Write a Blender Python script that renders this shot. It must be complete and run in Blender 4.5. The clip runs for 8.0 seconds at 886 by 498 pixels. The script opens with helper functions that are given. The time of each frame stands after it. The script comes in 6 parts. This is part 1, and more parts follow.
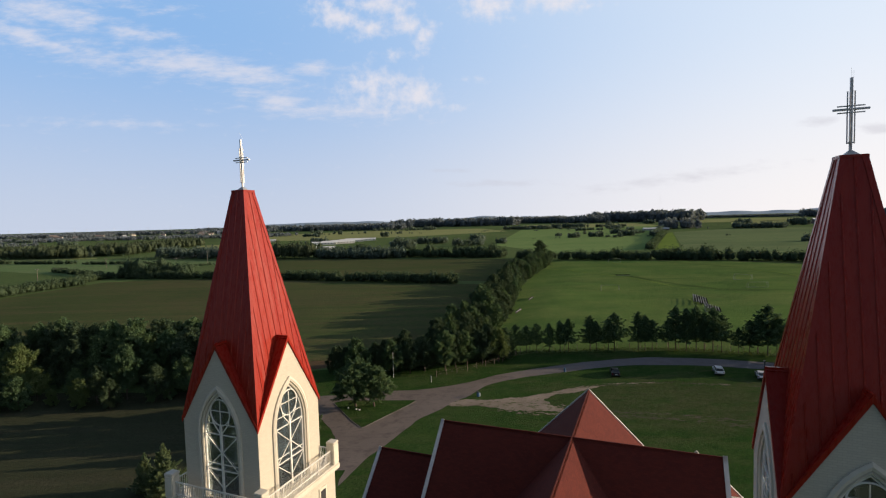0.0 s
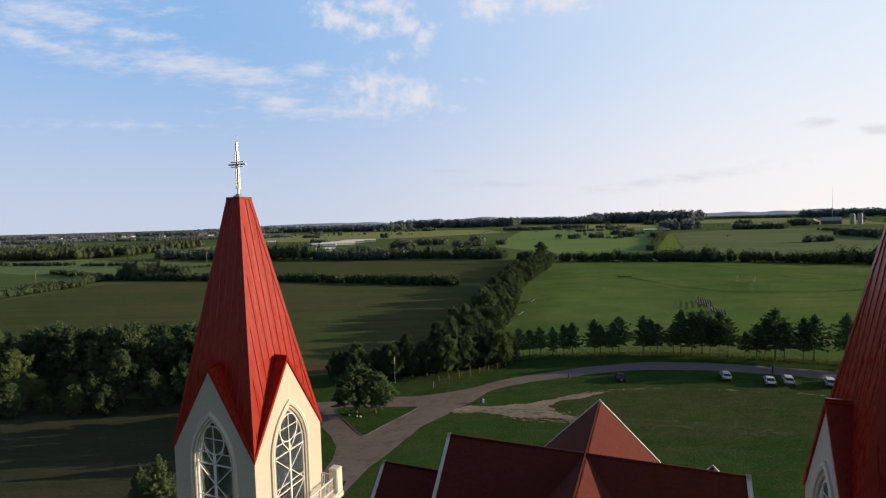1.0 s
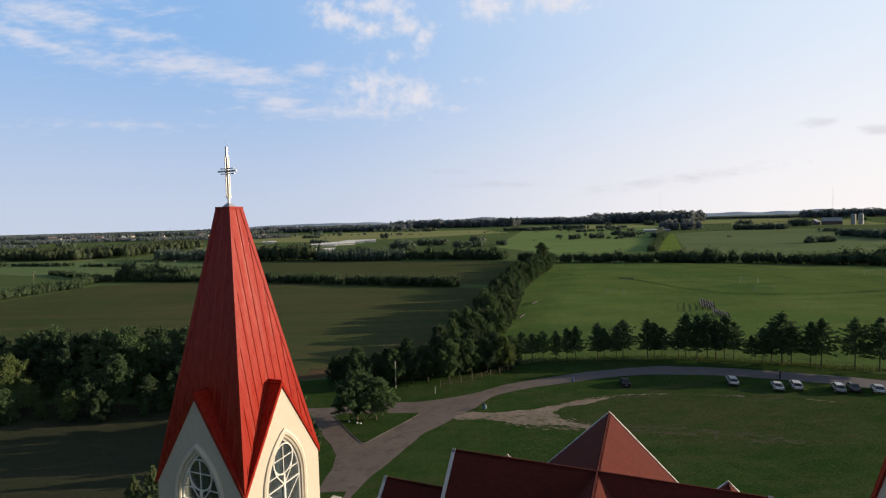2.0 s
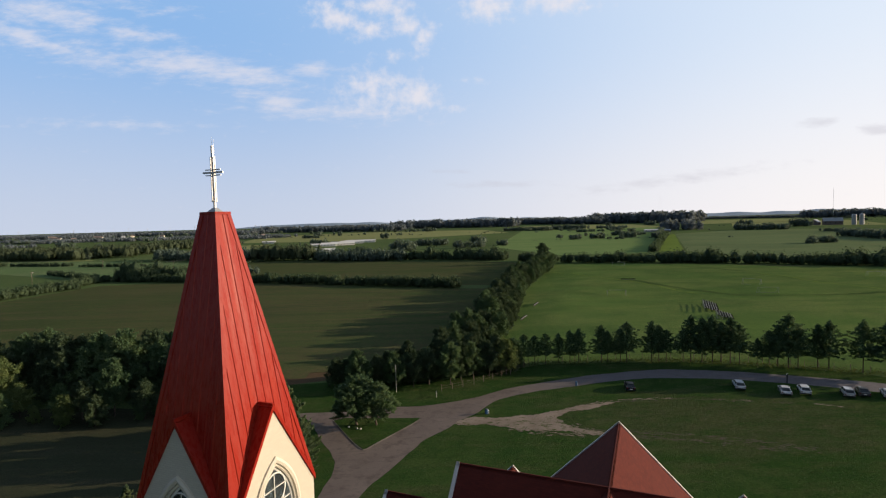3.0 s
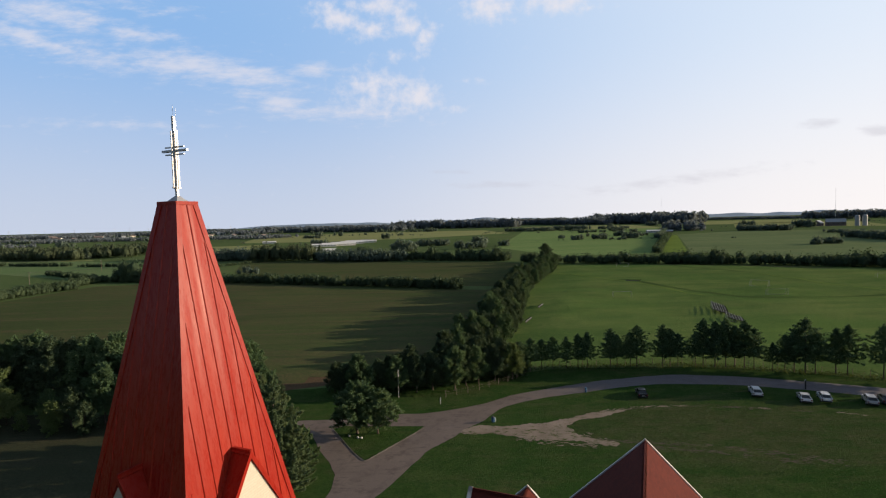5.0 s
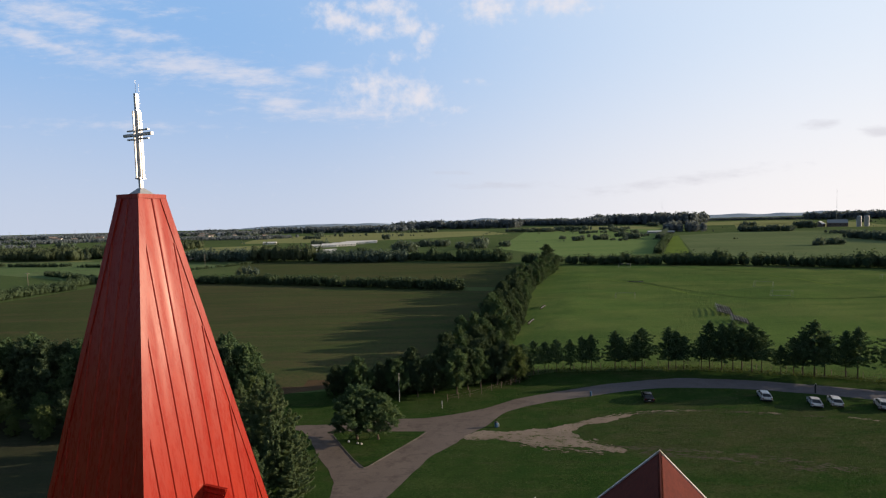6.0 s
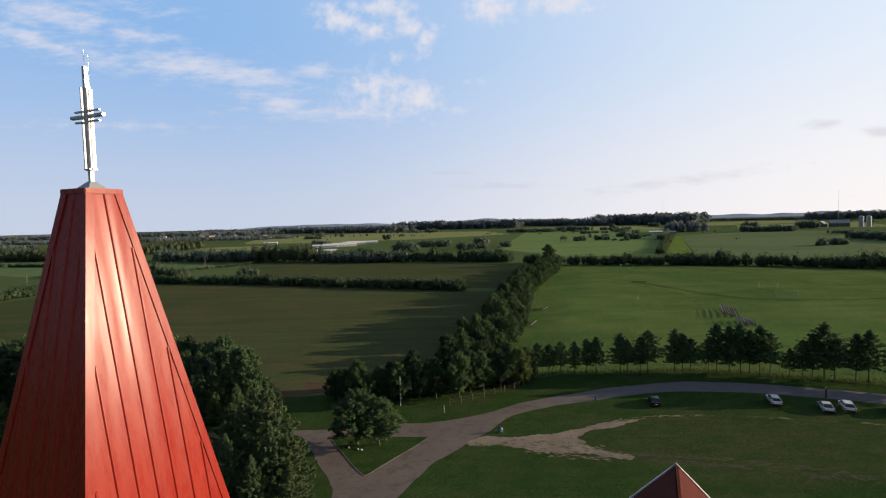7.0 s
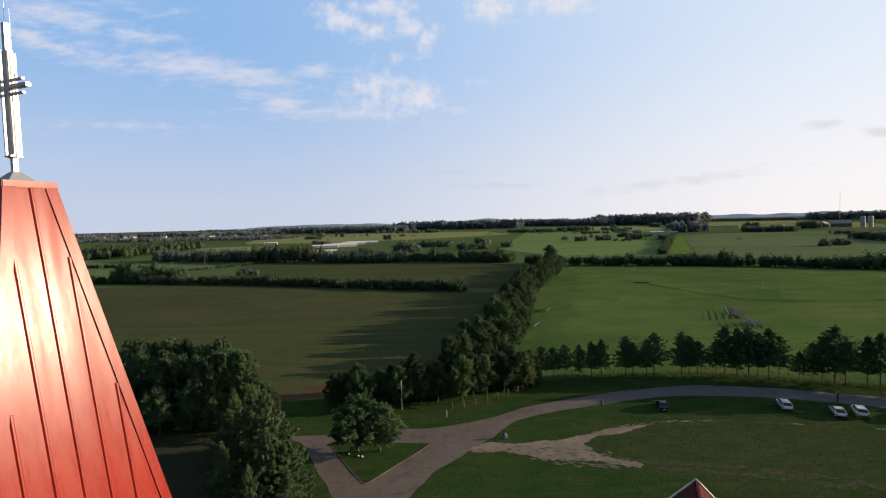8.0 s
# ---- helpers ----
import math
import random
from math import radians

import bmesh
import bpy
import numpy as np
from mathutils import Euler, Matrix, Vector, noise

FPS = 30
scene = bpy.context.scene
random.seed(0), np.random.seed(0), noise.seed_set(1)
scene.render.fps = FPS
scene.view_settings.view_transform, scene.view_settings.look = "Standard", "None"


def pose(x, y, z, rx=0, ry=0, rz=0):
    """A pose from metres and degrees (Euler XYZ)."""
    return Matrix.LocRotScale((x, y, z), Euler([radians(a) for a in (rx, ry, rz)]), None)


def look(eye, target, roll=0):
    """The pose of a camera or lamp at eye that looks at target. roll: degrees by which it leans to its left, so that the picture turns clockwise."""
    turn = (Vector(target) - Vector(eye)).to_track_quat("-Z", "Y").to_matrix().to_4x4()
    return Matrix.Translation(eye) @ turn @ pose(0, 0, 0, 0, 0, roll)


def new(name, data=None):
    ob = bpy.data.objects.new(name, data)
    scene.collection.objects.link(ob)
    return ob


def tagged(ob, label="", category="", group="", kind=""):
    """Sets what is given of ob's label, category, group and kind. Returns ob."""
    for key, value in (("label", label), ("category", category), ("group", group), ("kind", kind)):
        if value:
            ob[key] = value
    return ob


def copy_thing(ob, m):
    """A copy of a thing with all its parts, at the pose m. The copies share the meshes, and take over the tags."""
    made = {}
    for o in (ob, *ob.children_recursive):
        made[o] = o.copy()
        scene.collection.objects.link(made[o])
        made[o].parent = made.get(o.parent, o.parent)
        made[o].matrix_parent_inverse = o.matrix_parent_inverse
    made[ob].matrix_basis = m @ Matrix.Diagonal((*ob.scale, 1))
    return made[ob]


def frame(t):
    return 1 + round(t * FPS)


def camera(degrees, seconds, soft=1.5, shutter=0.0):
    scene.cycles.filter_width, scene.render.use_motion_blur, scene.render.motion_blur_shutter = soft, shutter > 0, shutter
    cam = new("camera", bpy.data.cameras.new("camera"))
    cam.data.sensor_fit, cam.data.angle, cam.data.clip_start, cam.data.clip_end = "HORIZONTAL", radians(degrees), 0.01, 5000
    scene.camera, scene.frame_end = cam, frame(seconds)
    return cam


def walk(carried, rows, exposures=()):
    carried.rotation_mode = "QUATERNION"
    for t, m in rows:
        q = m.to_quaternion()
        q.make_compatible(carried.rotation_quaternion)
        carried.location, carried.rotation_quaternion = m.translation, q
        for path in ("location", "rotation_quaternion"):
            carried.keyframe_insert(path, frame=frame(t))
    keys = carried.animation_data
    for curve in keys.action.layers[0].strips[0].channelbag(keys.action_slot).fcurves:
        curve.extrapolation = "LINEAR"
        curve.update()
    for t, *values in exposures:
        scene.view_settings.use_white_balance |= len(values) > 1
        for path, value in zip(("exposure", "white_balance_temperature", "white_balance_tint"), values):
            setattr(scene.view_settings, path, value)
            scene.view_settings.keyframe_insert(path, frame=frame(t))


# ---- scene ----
cam = camera(81.80, 8.0, soft=1.2)
# seconds, place, turn to the left, tilt upwards, lean to the left (degrees)
PATH = [
    (0, (-0.000, 0.000, 33.000), -0.049, -3.410, -1.598),
    (0.5, (-0.249, 0.882, 33.157), -0.061, -3.314, -1.616),
    (1, (-0.531, 1.805, 33.353), -0.087, -3.308, -1.621),
    (1.5, (-0.729, 2.713, 33.581), -0.092, -3.297, -1.615),
    (3, (-1.119, 5.385, 34.020), -0.097, -3.309, -1.591),
    (3.5, (-1.311, 6.320, 34.022), -0.094, -3.323, -1.583),
    (4, (-1.472, 7.258, 33.942), -0.070, -3.298, -1.549),
    (4.5, (-1.658, 8.234, 33.884), -0.039, -3.284, -1.524),
    (6, (-2.054, 11.260, 33.741), 0.043, -3.180, -1.472),
    (6.5, (-2.180, 12.293, 33.736), 0.080, -3.156, -1.473),
    (7, (-2.308, 13.264, 33.749), 0.130, -3.158, -1.465),
    (7.5, (-2.473, 14.281, 33.776), 0.148, -3.141, -1.473),
    (8, (-2.661, 15.371, 33.785), 0.179, -3.145, -1.448),
]


def aim(eye, turn, tilt, lean):
    a, b = radians(turn), radians(tilt)
    way = Vector((-math.sin(a) * math.cos(b), math.cos(a) * math.cos(b), math.sin(b)))
    return look(eye, Vector(eye) + way * 100, lean)


walk(cam, [(t, aim(eye, turn, tilt, lean)) for t, eye, turn, tilt, lean in PATH])

# ---- sky and sun ----
SUN_AZ, SUN_EL = radians(85), radians(11)     # azimuth clockwise from +y
sun_way = Vector((math.sin(SUN_AZ) * math.cos(SUN_EL), math.cos(SUN_AZ) * math.cos(SUN_EL), math.sin(SUN_EL)))
scene.view_settings.exposure = 0.9

# clouds: place (x/y, z/y of their direction), half sizes, slope in degrees, density
STREAKS = [
    (-0.734, 0.414, 0.091, 0.014, -16, 0.90),
    (-0.786, 0.369, 0.065, 0.009, -19, 0.95),
    (-0.799, 0.409, 0.043, 0.008, -17, 0.70),
    (-0.675, 0.336, 0.119, 0.017, -14, 0.62),
    (-0.575, 0.370, 0.052, 0.009, -9, 0.80),
    (-0.615, 0.426, 0.086, 0.009, -7, 0.45),
    (-0.508, 0.410, 0.043, 0.007, 6, 0.45),
    (-0.481, 0.311, 0.087, 0.014, -7, 0.95),
    (-0.385, 0.289, 0.081, 0.013, -10, 0.90),
    (-0.541, 0.314, 0.065, 0.013, -2, 0.70),
    (-0.450, 0.295, 0.087, 0.015, -8, 0.60),
    (-0.306, 0.232, 0.033, 0.014, -4, 0.90),
    (-0.220, 0.212, 0.110, 0.010, -3, 0.65),
    (-0.246, 0.293, 0.046, 0.009, -1, 0.72),
    (-0.629, 0.199, 0.131, 0.006, -2, 0.50),
    (-0.365, 0.253, 0.043, 0.011, -14, 0.50),
]
PUFFS = [
    (-0.123, 0.263, 0.049, 0.016, 1, 0.95),
    (-0.088, 0.235, 0.065, 0.019, -4, 0.85),
    (-0.039, 0.241, 0.026, 0.017, 1, 1.15),
    (-0.149, 0.226, 0.049, 0.014, 1, 0.65),
    (0.025, 0.213, 0.024, 0.005, 1, 0.65),
    (-0.186, 0.388, 0.041, 0.014, -15, 1.05),
    (-0.131, 0.367, 0.032, 0.011, -11, 0.95),
    (-0.099, 0.406, 0.041, 0.013, -3, 1.00),
    (-0.059, 0.374, 0.028, 0.014, -21, 1.00),
    (-0.023, 0.349, 0.014, 0.015, -49, 1.05),
    (-0.196, 0.415, 0.048, 0.008, 1, 0.65),
    (-0.072, 0.314, 0.045, 0.008, 1, 0.55),
    (0.103, 0.403, 0.037, 0.016, 1, 1.10),
    (0.230, 0.407, 0.048, 0.012, 1, 1.00),
    (0.289, 0.398, 0.017, 0.005, 1, 0.55),
    (0.076, 0.266, 0.027, 0.005, 1, 0.50),
]
GREY_CLOUDS = [
    (0.110, 0.065, 0.099, 0.006, -1, 0.8),
    (0.462, 0.065, 0.187, 0.010, 6, 0.8),
    (0.733, 0.167, 0.030, 0.006, 4, 1.1),
    (0.852, 0.150, 0.033, 0.008, -1, 1.1),
    (0.017, 0.093, 0.033, 0.004, -2, 0.8),
]
world = bpy.data.worlds.new("sky")
scene.world = world
world.use_nodes = True
wn, wl = world.node_tree.nodes, world.node_tree.links
wn.clear()


def wmath(op, a, b=None, c=None):
    n = wn.new("ShaderNodeMath")
    n.operation = op
    for i, val in enumerate((a, b, c)):
        if val is None:
            continue
        if isinstance(val, (int, float)):
            n.inputs[i].default_value = val
        else:
            wl.new(val, n.inputs[i])
    return n.outputs[0]


def wmix(fac, a, b):
    n = wn.new("ShaderNodeMix")
    n.data_type = "RGBA"
    for s, val in ((n.inputs[0], fac), (n.inputs[6], a), (n.inputs[7], b)):
        if isinstance(val, (int, float, tuple)):
            s.default_value = val
        else:
            wl.new(val, s)
    return n.outputs[2]


def wnoise(vec, scale, detail, rough):
    n = wn.new("ShaderNodeTexNoise")
    n.inputs["Scale"].default_value = scale
    n.inputs["Detail"].default_value = detail
    n.inputs["Roughness"].default_value = rough
    wl.new(vec, n.inputs["Vector"])
    return n.outputs[0]


w_sky = wn.new("ShaderNodeTexSky")
w_sky.sky_type = "NISHITA"
w_sky.sun_disc = False
w_sky.sun_elevation = SUN_EL
w_sky.sun_rotation = SUN_AZ
w_sky.air_density, w_sky.dust_density, w_sky.ozone_density = 1.0, 0.6, 3.0
w_co = wn.new("ShaderNodeTexCoord")
w_sep = wn.new("ShaderNodeSeparateXYZ")
wl.new(w_co.outputs["Generated"], w_sep.inputs[0])
w_y = wmath("MAXIMUM", w_sep.outputs[1], 0.05)
w_a, w_e = wmath("DIVIDE", w_sep.outputs[0], w_y), wmath("DIVIDE", w_sep.outputs[2], w_y)
w_uv = wn.new("ShaderNodeCombineXYZ")
wl.new(w_a, w_uv.inputs[0])
wl.new(w_e, w_uv.inputs[1])
# the high streaks are drawn out along a slope, the puffs are round
w_lean = wn.new("ShaderNodeMapping")
w_lean.inputs["Rotation"].default_value = (0, 0, radians(14))
w_lean.inputs["Scale"].default_value = (1.0, 3.4, 1.0)
wl.new(w_uv.outputs[0], w_lean.inputs["Vector"])
w_fine, w_puff = wnoise(w_lean.outputs[0], 22, 9, 0.60), wnoise(w_uv.outputs[0], 42, 8, 0.58)
w_front = wmath("GREATER_THAN", w_sep.outputs[1], 0.06)


def cloud_mask(rows):
    total = 0.0
    for a0, e0, ra, re, slope, dens in rows:
        c, s = math.cos(radians(slope)), math.sin(radians(slope))
        da, de = wmath("SUBTRACT", w_a, a0), wmath("SUBTRACT", w_e, e0)
        along = wmath("MULTIPLY", wmath("MULTIPLY_ADD", da, c, wmath("MULTIPLY", de, s)), 0.60 / ra)
        across = wmath("MULTIPLY", wmath("MULTIPLY_ADD", de, c, wmath("MULTIPLY", da, -s)), 0.50 / re)
        d2 = wmath("MULTIPLY_ADD", along, along, wmath("MULTIPLY", across, across))
        one = wmath("MULTIPLY", wmath("EXPONENT", wmath("MULTIPLY", d2, -1.0)), dens)
        total = wmath("MAXIMUM", total, one)
    return total


def cloud_cover(rows, grain, low, high, amount=1.9):
    n = wn.new("ShaderNodeMapRange")
    n.interpolation_type = "SMOOTHSTEP"
    ragged_edge = wmath("MULTIPLY", wmath("SUBTRACT", grain, 0.5), amount)
    wl.new(wmath("MULTIPLY", wmath("ADD", cloud_mask(rows), ragged_edge), w_front), n.inputs[0])
    n.inputs[1].default_value, n.inputs[2].default_value = low, high
    return n.outputs[0]


# pale band of haze over the horizon
w_band = wn.new("ShaderNodeMapRange")
w_band.interpolation_type = "SMOOTHSTEP"
wl.new(w_sep.outputs[2], w_band.inputs[0])
w_band.inputs[1].default_value, w_band.inputs[2].default_value = -0.04, 0.34
w_band.inputs[3].default_value, w_band.inputs[4].default_value = 0.9, 0.0
w_glow = wn.new("ShaderNodeMapRange")
w_glow.interpolation_type = "SMOOTHSTEP"
wl.new(w_sep.outputs[0], w_glow.inputs[0])
w_glow.inputs[1].default_value, w_glow.inputs[2].default_value = -0.5, 1.0
w_side = wn.new("ShaderNodeMapRange")
w_side.interpolation_type = "SMOOTHSTEP"
wl.new(w_sep.outputs[0], w_side.inputs[0])
w_side.inputs[1].default_value, w_side.inputs[2].default_value = -0.40, 0.90
w_haze = wmix(w_side.outputs[0], (3.25, 3.50, 4.15, 1), (5.60, 5.18, 4.98, 1))
w_blue = wmix(w_glow.outputs[0], (1.55, 2.78, 4.75, 1), (4.95, 5.30, 5.75, 1))
w_high = wn.new("ShaderNodeMapRange")
w_high.interpolation_type = "SMOOTHSTEP"
wl.new(w_sep.outputs[2], w_high.inputs[0])
w_high.inputs[1].default_value, w_high.inputs[2].default_value = 0.40, 0.72
w_high.inputs[3].default_value, w_high.inputs[4].default_value = 0.85, 0.0
# the sky away from the sun is deeper than the bright side ahead
w_facing = wmath("MULTIPLY_ADD", w_sep.outputs[0], 0.70, wmath("MULTIPLY", w_sep.outputs[1], 0.71))
w_back = wn.new("ShaderNodeMapRange")
w_back.interpolation_type = "SMOOTHSTEP"
wl.new(w_facing, w_back.inputs[0])
w_back.inputs[1].default_value, w_back.inputs[2].default_value = -0.42, 0.10
w_back.inputs[3].default_value, w_back.inputs[4].default_value = 0.42, 1.0
w_deep = wmix(0.65, w_sky.outputs[0], (1.10, 1.35, 1.70, 1))
w_col = wmix(w_high.outputs[0], w_deep, w_blue)
w_col = wmix(w_band.outputs[0], w_col, w_haze)
w_col = wmix(wmath("MULTIPLY", cloud_cover(STREAKS, w_fine, 0.14, 1.20, 1.7), 0.72), w_col, (4.05, 4.0, 4.4, 1))
w_col = wmix(wmath("MULTIPLY", cloud_cover(PUFFS, w_puff, 0.22, 1.40, 1.9), 0.85), w_col, (4.4, 4.25, 4.5, 1))
w_col = wmix(wmath("MULTIPLY", cloud_cover(GREY_CLOUDS, w_fine, 0.40, 1.2, 1.2), 0.40), w_col, (2.9, 2.8, 3.15, 1))
w_bg = wn.new("ShaderNodeBackground")
w_bg.inputs["Strength"].default_value = 0.10
w_out = wn.new("ShaderNodeOutputWorld")
w_dim = wn.new("ShaderNodeVectorMath")
w_dim.operation = "SCALE"
wl.new(w_col, w_dim.inputs[0])
wl.new(w_back.outputs[0], w_dim.inputs["Scale"])
wl.new(w_dim.outputs[0], w_bg.inputs[0])
wl.new(w_bg.outputs[0], w_out.inputs[0])

sun_data = bpy.data.lights.new("sun", "SUN")
sun_data.energy, sun_data.angle, sun_data.color = 3.4, radians(0.5), (1.0, 0.80, 0.56)
sun = new("sun", sun_data)
sun.matrix_world = look(sun_way * 200, (0, 0, 0))

# ---- materials ----


class Paint:
    """A node material: a principled surface and short ways to add to it."""

    def __init__(self, name, rough=0.8, metal=0.0, spec=0.5):
        self.m = bpy.data.materials.new(name)
        self.m.use_nodes = True
        self.n, self.l = self.m.node_tree.nodes, self.m.node_tree.links
        self.b = self.n["Principled BSDF"]
        self.b.inputs["Roughness"].default_value = rough
        self.b.inputs["Metallic"].default_value = metal
        self.b.inputs["Specular IOR Level"].default_value = spec
        geo = self.n.new("ShaderNodeNewGeometry")
        self.pos, self.island = geo.outputs["Position"], geo.outputs["Random Per Island"]
        self.rand = self.n.new("ShaderNodeObjectInfo").outputs["Random"]
        self.obj = self.n.new("ShaderNodeTexCoord").outputs["Object"]

    def stretch(self, vec, sx, sy, sz, turn=0):
        k = self.n.new("ShaderNodeMapping")
        k.inputs["Scale"].default_value = (sx, sy, sz)
        k.inputs["Rotation"].default_value = (0, 0, radians(turn))
        self.l.new(vec, k.inputs["Vector"])
        return k.outputs[0]

    def noise(self, scale, detail=4, rough=0.55, vec=None):
        k = self.n.new("ShaderNodeTexNoise")
        k.inputs["Scale"].default_value = scale
        k.inputs["Detail"].default_value = detail
        k.inputs["Roughness"].default_value = rough
        self.l.new(self.pos if vec is None else vec, k.inputs["Vector"])
        return k.outputs[0]

    def ramp(self, fac, lo, hi, a=0.0, b=1.0):
        k = self.n.new("ShaderNodeMapRange")
        self.l.new(fac, k.inputs[0])
        for i, val in enumerate((lo, hi, a, b)):
            k.inputs[i + 1].default_value = val
        return k.outputs[0]

    def mix(self, fac, a, b, how="MIX"):
        k = self.n.new("ShaderNodeMix")
        k.data_type, k.blend_type = "RGBA", how
        for s, val in ((k.inputs[0], fac), (k.inputs[6], a), (k.inputs[7], b)):
            if isinstance(val, float):
                s.default_value = val
            elif isinstance(val, tuple):
                s.default_value = (*val, 1)
            else:
                self.l.new(val, s)
        return k.outputs[2]

    def color(self, val):
        if isinstance(val, tuple):
            self.b.inputs["Base Color"].default_value = (*val, 1)
        else:
            self.l.new(val, self.b.inputs["Base Color"])

    def bump(self, height, strength=0.3, dist=0.05):
        k = self.n.new("ShaderNodeBump")
        k.inputs["Strength"].default_value = strength
        k.inputs["Distance"].default_value = dist
        self.l.new(height, k.inputs["Height"])
        self.l.new(k.outputs[0], self.b.inputs["Normal"])

    def rough(self, fac):
        self.l.new(fac, self.b.inputs["Roughness"])


def turf(name, green, dry, dark, patch, stripes=None, dry_at=(0.5, 0.75), swell=0.0):
    p = Paint(name, 0.95, spec=0.0)
    c = p.mix(p.ramp(p.noise(patch, 6, 0.65), *dry_at), green, dry)
    c = p.mix(p.ramp(p.noise(patch * 0.37, 4), 0.42, 0.62, 0.0, 0.9), c, dark)
    if stripes:
        turn, sx, sy, amount = stripes
        c = p.mix(p.ramp(p.noise(1.0, 5, 0.65, p.stretch(p.pos, sx, sy, 1, turn)), 0.46, 0.62, 0.0, amount), c, dry)
        c = p.mix(p.ramp(p.noise(1.0, 4, 0.6, p.stretch(p.pos, sx * 2.3, sy * 2.9, 1, turn)), 0.5, 0.66, 0.0, amount * 0.8), c, dark)
    fine = p.noise(2.2, 7, 0.85)
    c = p.mix(p.ramp(fine, 0.44, 0.58, 0.0, 0.95), c, dark)
    c = p.mix(p.ramp(p.noise(5.5, 4, 0.75), 0.50, 0.64, 0.0, 0.55), c, dry)
    c = p.mix(p.ramp(p.noise(0.45, 5, 0.75), 0.48, 0.66, 0.0, 0.6), c, green)
    p.color(c)
    tall = p.n.new("ShaderNodeMath")
    tall.operation = "MULTIPLY_ADD"
    p.l.new(p.noise(0.022, 2, 0.4, p.stretch(p.pos, 0.6, 1.5, 1)), tall.inputs[0])
    tall.inputs[1].default_value = swell * 8
    p.l.new(fine, tall.inputs[2])
    p.bump(tall.outputs[0], 0.7, 0.2)
    return p.m


def lawn_material():
    """Lawn grass: lush in random patches, thin and olive-brown over a worn patch with ragged edges."""
    p = Paint("lawn", 0.95, spec=0.0)
    c = p.mix(p.ramp(p.noise(0.09, 6, 0.7), 0.42, 0.62), (0.031, 0.070, 0.016), (0.054, 0.088, 0.026))
    c = p.mix(p.ramp(p.noise(0.55, 6, 0.75), 0.50, 0.68, 0.0, 0.7), c, (0.020, 0.047, 0.013))
    c = p.mix(p.ramp(p.noise(1.0, 6, 0.7, p.stretch(p.pos, 0.09, 0.34, 1, 12)), 0.50, 0.66, 0.0, 0.75), c, (0.083, 0.088, 0.038))
    away = p.n.new("ShaderNodeVectorMath")
    away.operation = "LENGTH"
    place = p.n.new("ShaderNodeMapping")
    place.vector_type = "TEXTURE"
    place.inputs["Location"].default_value = (43, 87, 0)
    place.inputs["Rotation"].default_value = (0, 0, radians(-4))
    place.inputs["Scale"].default_value = (27, 12.5, 1e6)
    p.l.new(p.pos, place.inputs["Vector"])
    p.l.new(place.outputs[0], away.inputs[0])
    worn = p.n.new("ShaderNodeMath")
    worn.operation = "MULTIPLY_ADD"
    p.l.new(p.noise(0.16, 7, 0.7, p.stretch(p.pos, 0.7, 1.6, 1)), worn.inputs[0])
    worn.inputs[1].default_value = 2.4
    p.l.new(away.outputs["Value"], worn.inputs[2])
    dry = p.mix(p.ramp(p.noise(1.0, 6, 0.75, p.stretch(p.pos, 0.25, 0.9, 1, 10)), 0.42, 0.62), (0.070, 0.070, 0.035), (0.113, 0.088, 0.059))
    dry = p.mix(p.ramp(p.noise(0.8, 6, 0.8), 0.52, 0.66, 0.0, 0.8), dry, (0.041, 0.059, 0.021))
    c = p.mix(p.ramp(worn.outputs[0], 1.75, 2.45, 0.52, 0.0), c, dry)
    c = p.mix(p.ramp(p.noise(0.21, 6, 0.72, p.stretch(p.pos, 0.7, 1.5, 1, 8)), 0.50, 0.64, 0.0, 0.75), c, (0.027, 0.068, 0.016))
    fine = p.noise(2.6, 7, 0.85)
    c = p.mix(p.ramp(fine, 0.46, 0.60, 0.0, 0.75), c, (0.018, 0.036, 0.012))
    c = p.mix(p.ramp(p.noise(6.5, 4, 0.75), 0.54, 0.68, 0.0, 0.45), c, (0.099, 0.108, 0.054))
    p.color(c)
    p.bump(fine, 0.8, 0.22)
    return p.m


M_GROUND = turf("meadow", (0.104, 0.158, 0.054), (0.182, 0.174, 0.090), (0.064, 0.097, 0.041), 0.006, swell=1.0)
M_LAWN = lawn_material()
M_PITCH = turf("pitch_grass", (0.103, 0.165, 0.044), (0.176, 0.200, 0.068), (0.059, 0.108, 0.032), 0.025, (-10, 0.010, 0.055, 0.85), (0.46, 0.64), swell=0.5)
M_HAY = turf("mown_field", (0.074, 0.104, 0.036), (0.132, 0.100, 0.056), (0.044, 0.064, 0.028), 0.012, (14, 0.006, 0.10, 0.8), (0.42, 0.66), swell=1.2)
M_CROP = turf("crop_field", (0.128, 0.197, 0.077), (0.218, 0.240, 0.120), (0.085, 0.140, 0.058), 0.008, (6, 0.004, 0.13, 0.95), swell=0.6)
M_PALE = turf("ripe_field", (0.250, 0.265, 0.110), (0.330, 0.300, 0.150), (0.190, 0.215, 0.090), 0.01, (5, 0.01, 0.1, 0.5))
M_PASTURE = turf("pasture", (0.149, 0.199, 0.089), (0.230, 0.239, 0.118), (0.098, 0.138, 0.066), 0.016, (8, 0.008, 0.06, 0.6), swell=0.8)
M_ROWS = turf("crop_in_rows", (0.159, 0.246, 0.083), (0.255, 0.292, 0.124), (0.110, 0.179, 0.063), 0.010, (-60, 0.004, 0.11, 0.95), swell=0.3)
M_TAN = turf("dry_grass", (0.118, 0.112, 0.054), (0.168, 0.128, 0.076), (0.074, 0.080, 0.036), 0.03, (-60, 0.01, 0.1, 0.6))
